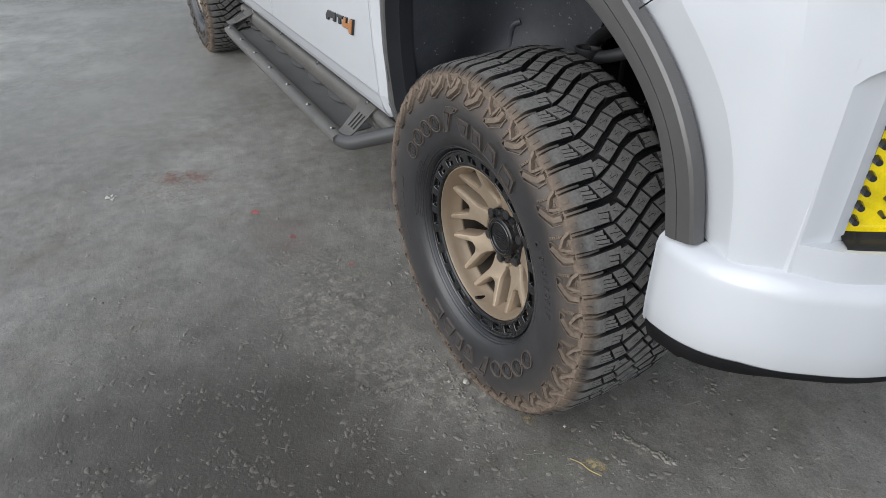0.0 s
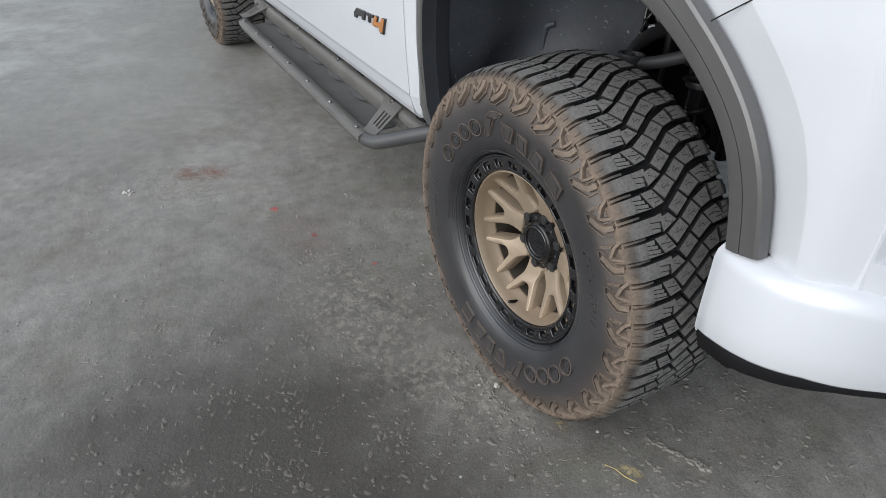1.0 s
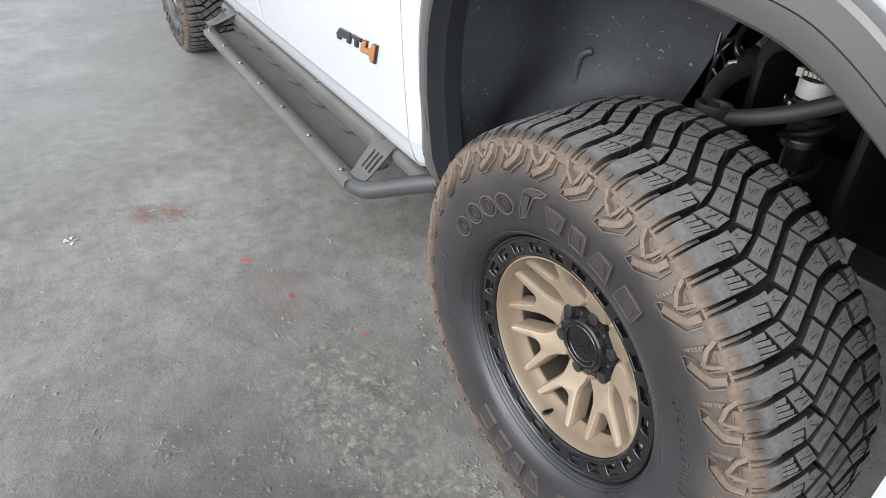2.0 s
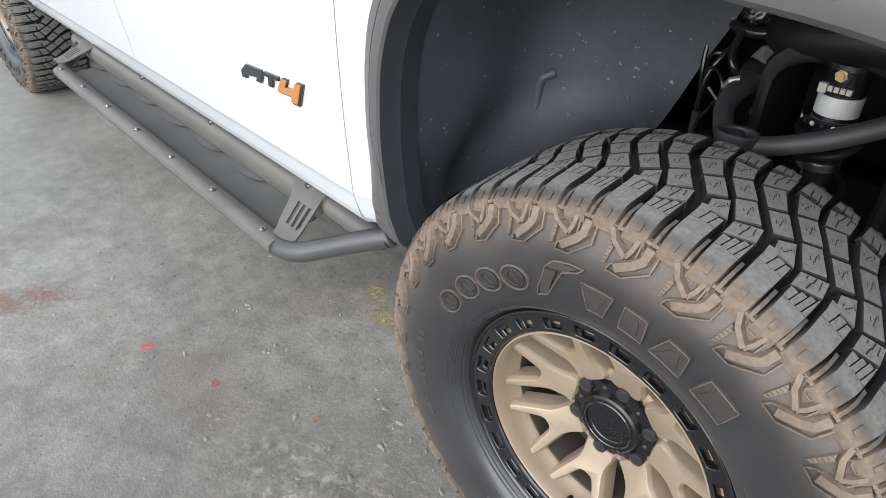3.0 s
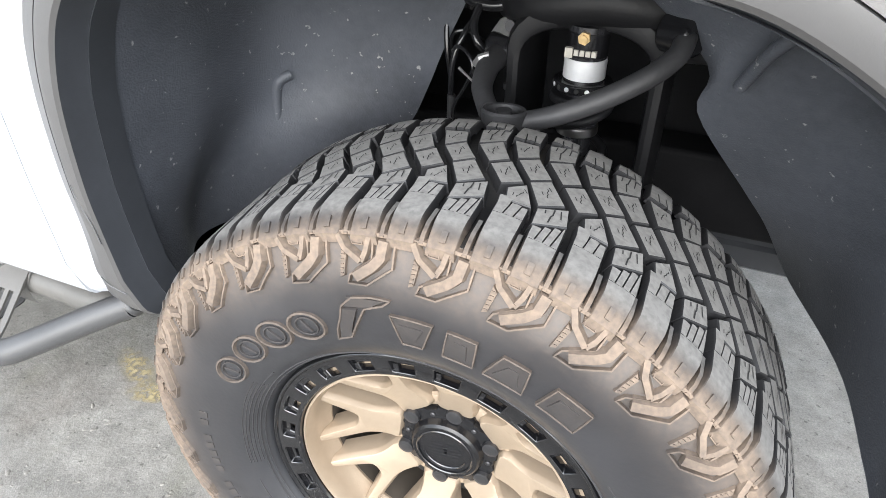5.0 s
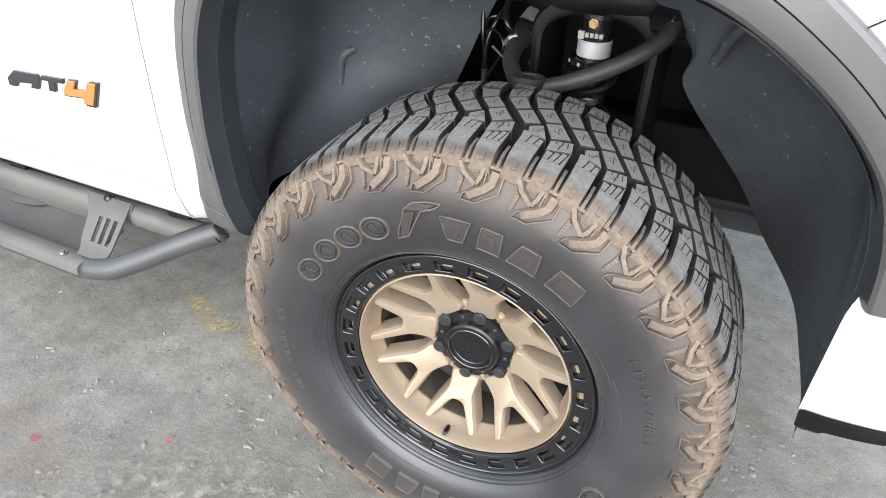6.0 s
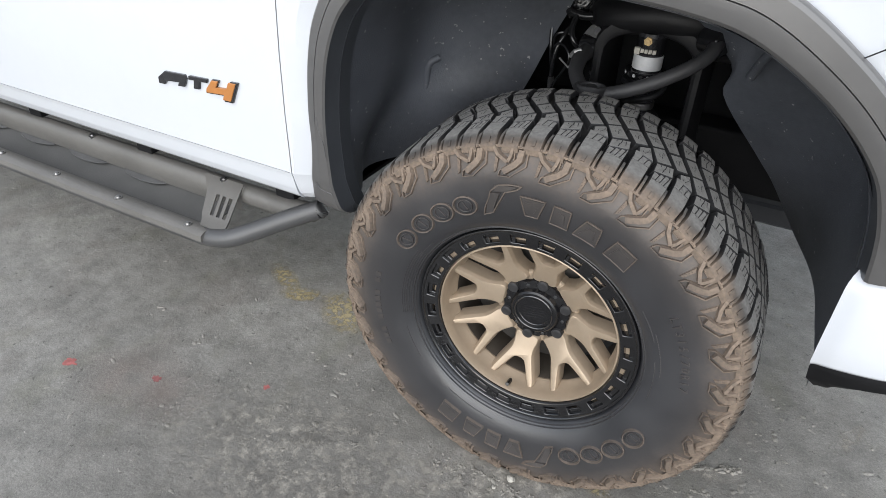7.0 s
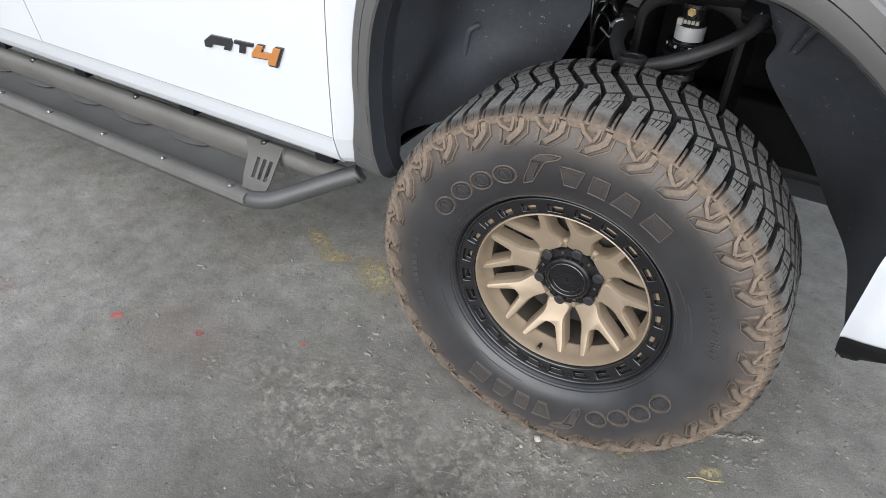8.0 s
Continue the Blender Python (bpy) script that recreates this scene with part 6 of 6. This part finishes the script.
# clusters of small crumbs, thickest beside and ahead of the tyre
for i in range(640):
    q = rnd.random()
    if q < 0.6:
        cx, cy = rnd.gauss(0.15, 0.45), rnd.gauss(-0.72, 0.36)
    elif q < 0.85:
        cx, cy = rnd.gauss(0.45, 0.3), rnd.gauss(0.0, 0.3)
    else:
        cx, cy = rnd.uniform(-2.4, 0.3), rnd.uniform(-1.5, 0.2)
    spread = rnd.uniform(0.008, 0.05)
    for k in range(rnd.randint(3, 16)):
        x, y = rnd.gauss(cx, spread), rnd.gauss(cy, spread)
        if abs(x - 0.01) < 0.12 and -0.13 < y < 0.22:
            continue
        r = 0.0013 + 0.0070 * rnd.random() ** 4
        lump(verts, faces, x, y, r * rnd.uniform(1, 2.0), r, r * rnd.uniform(0.18, 0.42), rnd.uniform(0, 3.14), rnd)
for i in range(60):
    t = rnd.random()
    lump(verts, faces, 0.38 + 0.145 * t + rnd.gauss(0, 0.004), 0.12 + 0.06 * t + rnd.gauss(0, 0.005), rnd.uniform(0.005, 0.012), 0.005, 0.003 + 0.004 * t, 0.4, rnd)
for i in range(70):
    a = rnd.uniform(3.3, 6.1)
    lump(verts, faces, 0.02 + rnd.gauss(0.0, 0.10), -0.135 + abs(rnd.gauss(0, 0.02)) * -1, rnd.uniform(0.003, 0.009), 0.004, 0.003, a, rnd)
me = bpy.data.meshes.new("concrete_crust")
me.from_pydata(verts, [], faces)
me.materials.append(M_CRUST)
me.shade_smooth()
crust = new("concrete_crust", me)
tagged(crust, "low crumbled lumps of concrete and dried mud", "crust", kind="stuff")
lines = bmesh.new()
rnd = random.Random(41)
spots = [(0.17, -0.374), (0.10, -0.30), (-0.10, -0.32), (0.24, -0.20), (0.33, -0.10), (-0.35, -0.42), (0.02, -0.62), (0.60, 0.30), (0.75, 0.45), (0.42, 0.14)]
for k in range(26):
    x, y = spots[k] if k < len(spots) else (rnd.gauss(0.0, 0.55), rnd.gauss(-0.45, 0.4))
    if abs(x - 0.01) < 0.16 and -0.16 < y < 0.25:
        continue
    a, ln = rnd.uniform(0.2, 1.3), rnd.uniform(0.012, 0.05)
    pts = [(x + ln * (t - 0.5) * math.cos(a) + rnd.uniform(-0.003, 0.003), y + ln * (t - 0.5) * math.sin(a) + rnd.uniform(-0.003, 0.003), 0.0002) for t in (0, 0.33, 0.66, 1)]
    tube(pts, [rnd.uniform(0.0004, 0.0013) for _ in range(9)], 5, 9, bm=lines)
scratches = part("concrete_scratches", lines, M_CRUST, None, "", smooth=40)
tagged(scratches, "thin pale scratches and slivers on the concrete", "scratches", kind="stuff")
twig = part("twig", tube([(0.386, -0.031, 0.003), (0.41, -0.017, 0.004), (0.435, -0.011, 0.003), (0.462, 0.003, 0.003)], 0.0014, 6, 12), M_OCHRE)
tagged(twig, "thin dry pale twig on the concrete", "twig")
grit = part("grit", bm, M_GRIT, None, "", smooth=0)
tagged(grit, "scattered pale grit and crumbs on the concrete", "grit", kind="stuff")
# Painted brightness of the far floor, laid over the concrete.
stain("pale_scuff_or_sheen", -4.8, -1.6, 3.2, 2.0, M_FARSHEEN, "wide pale film painting the bright sheen of the far concrete", 15, 0.0004)
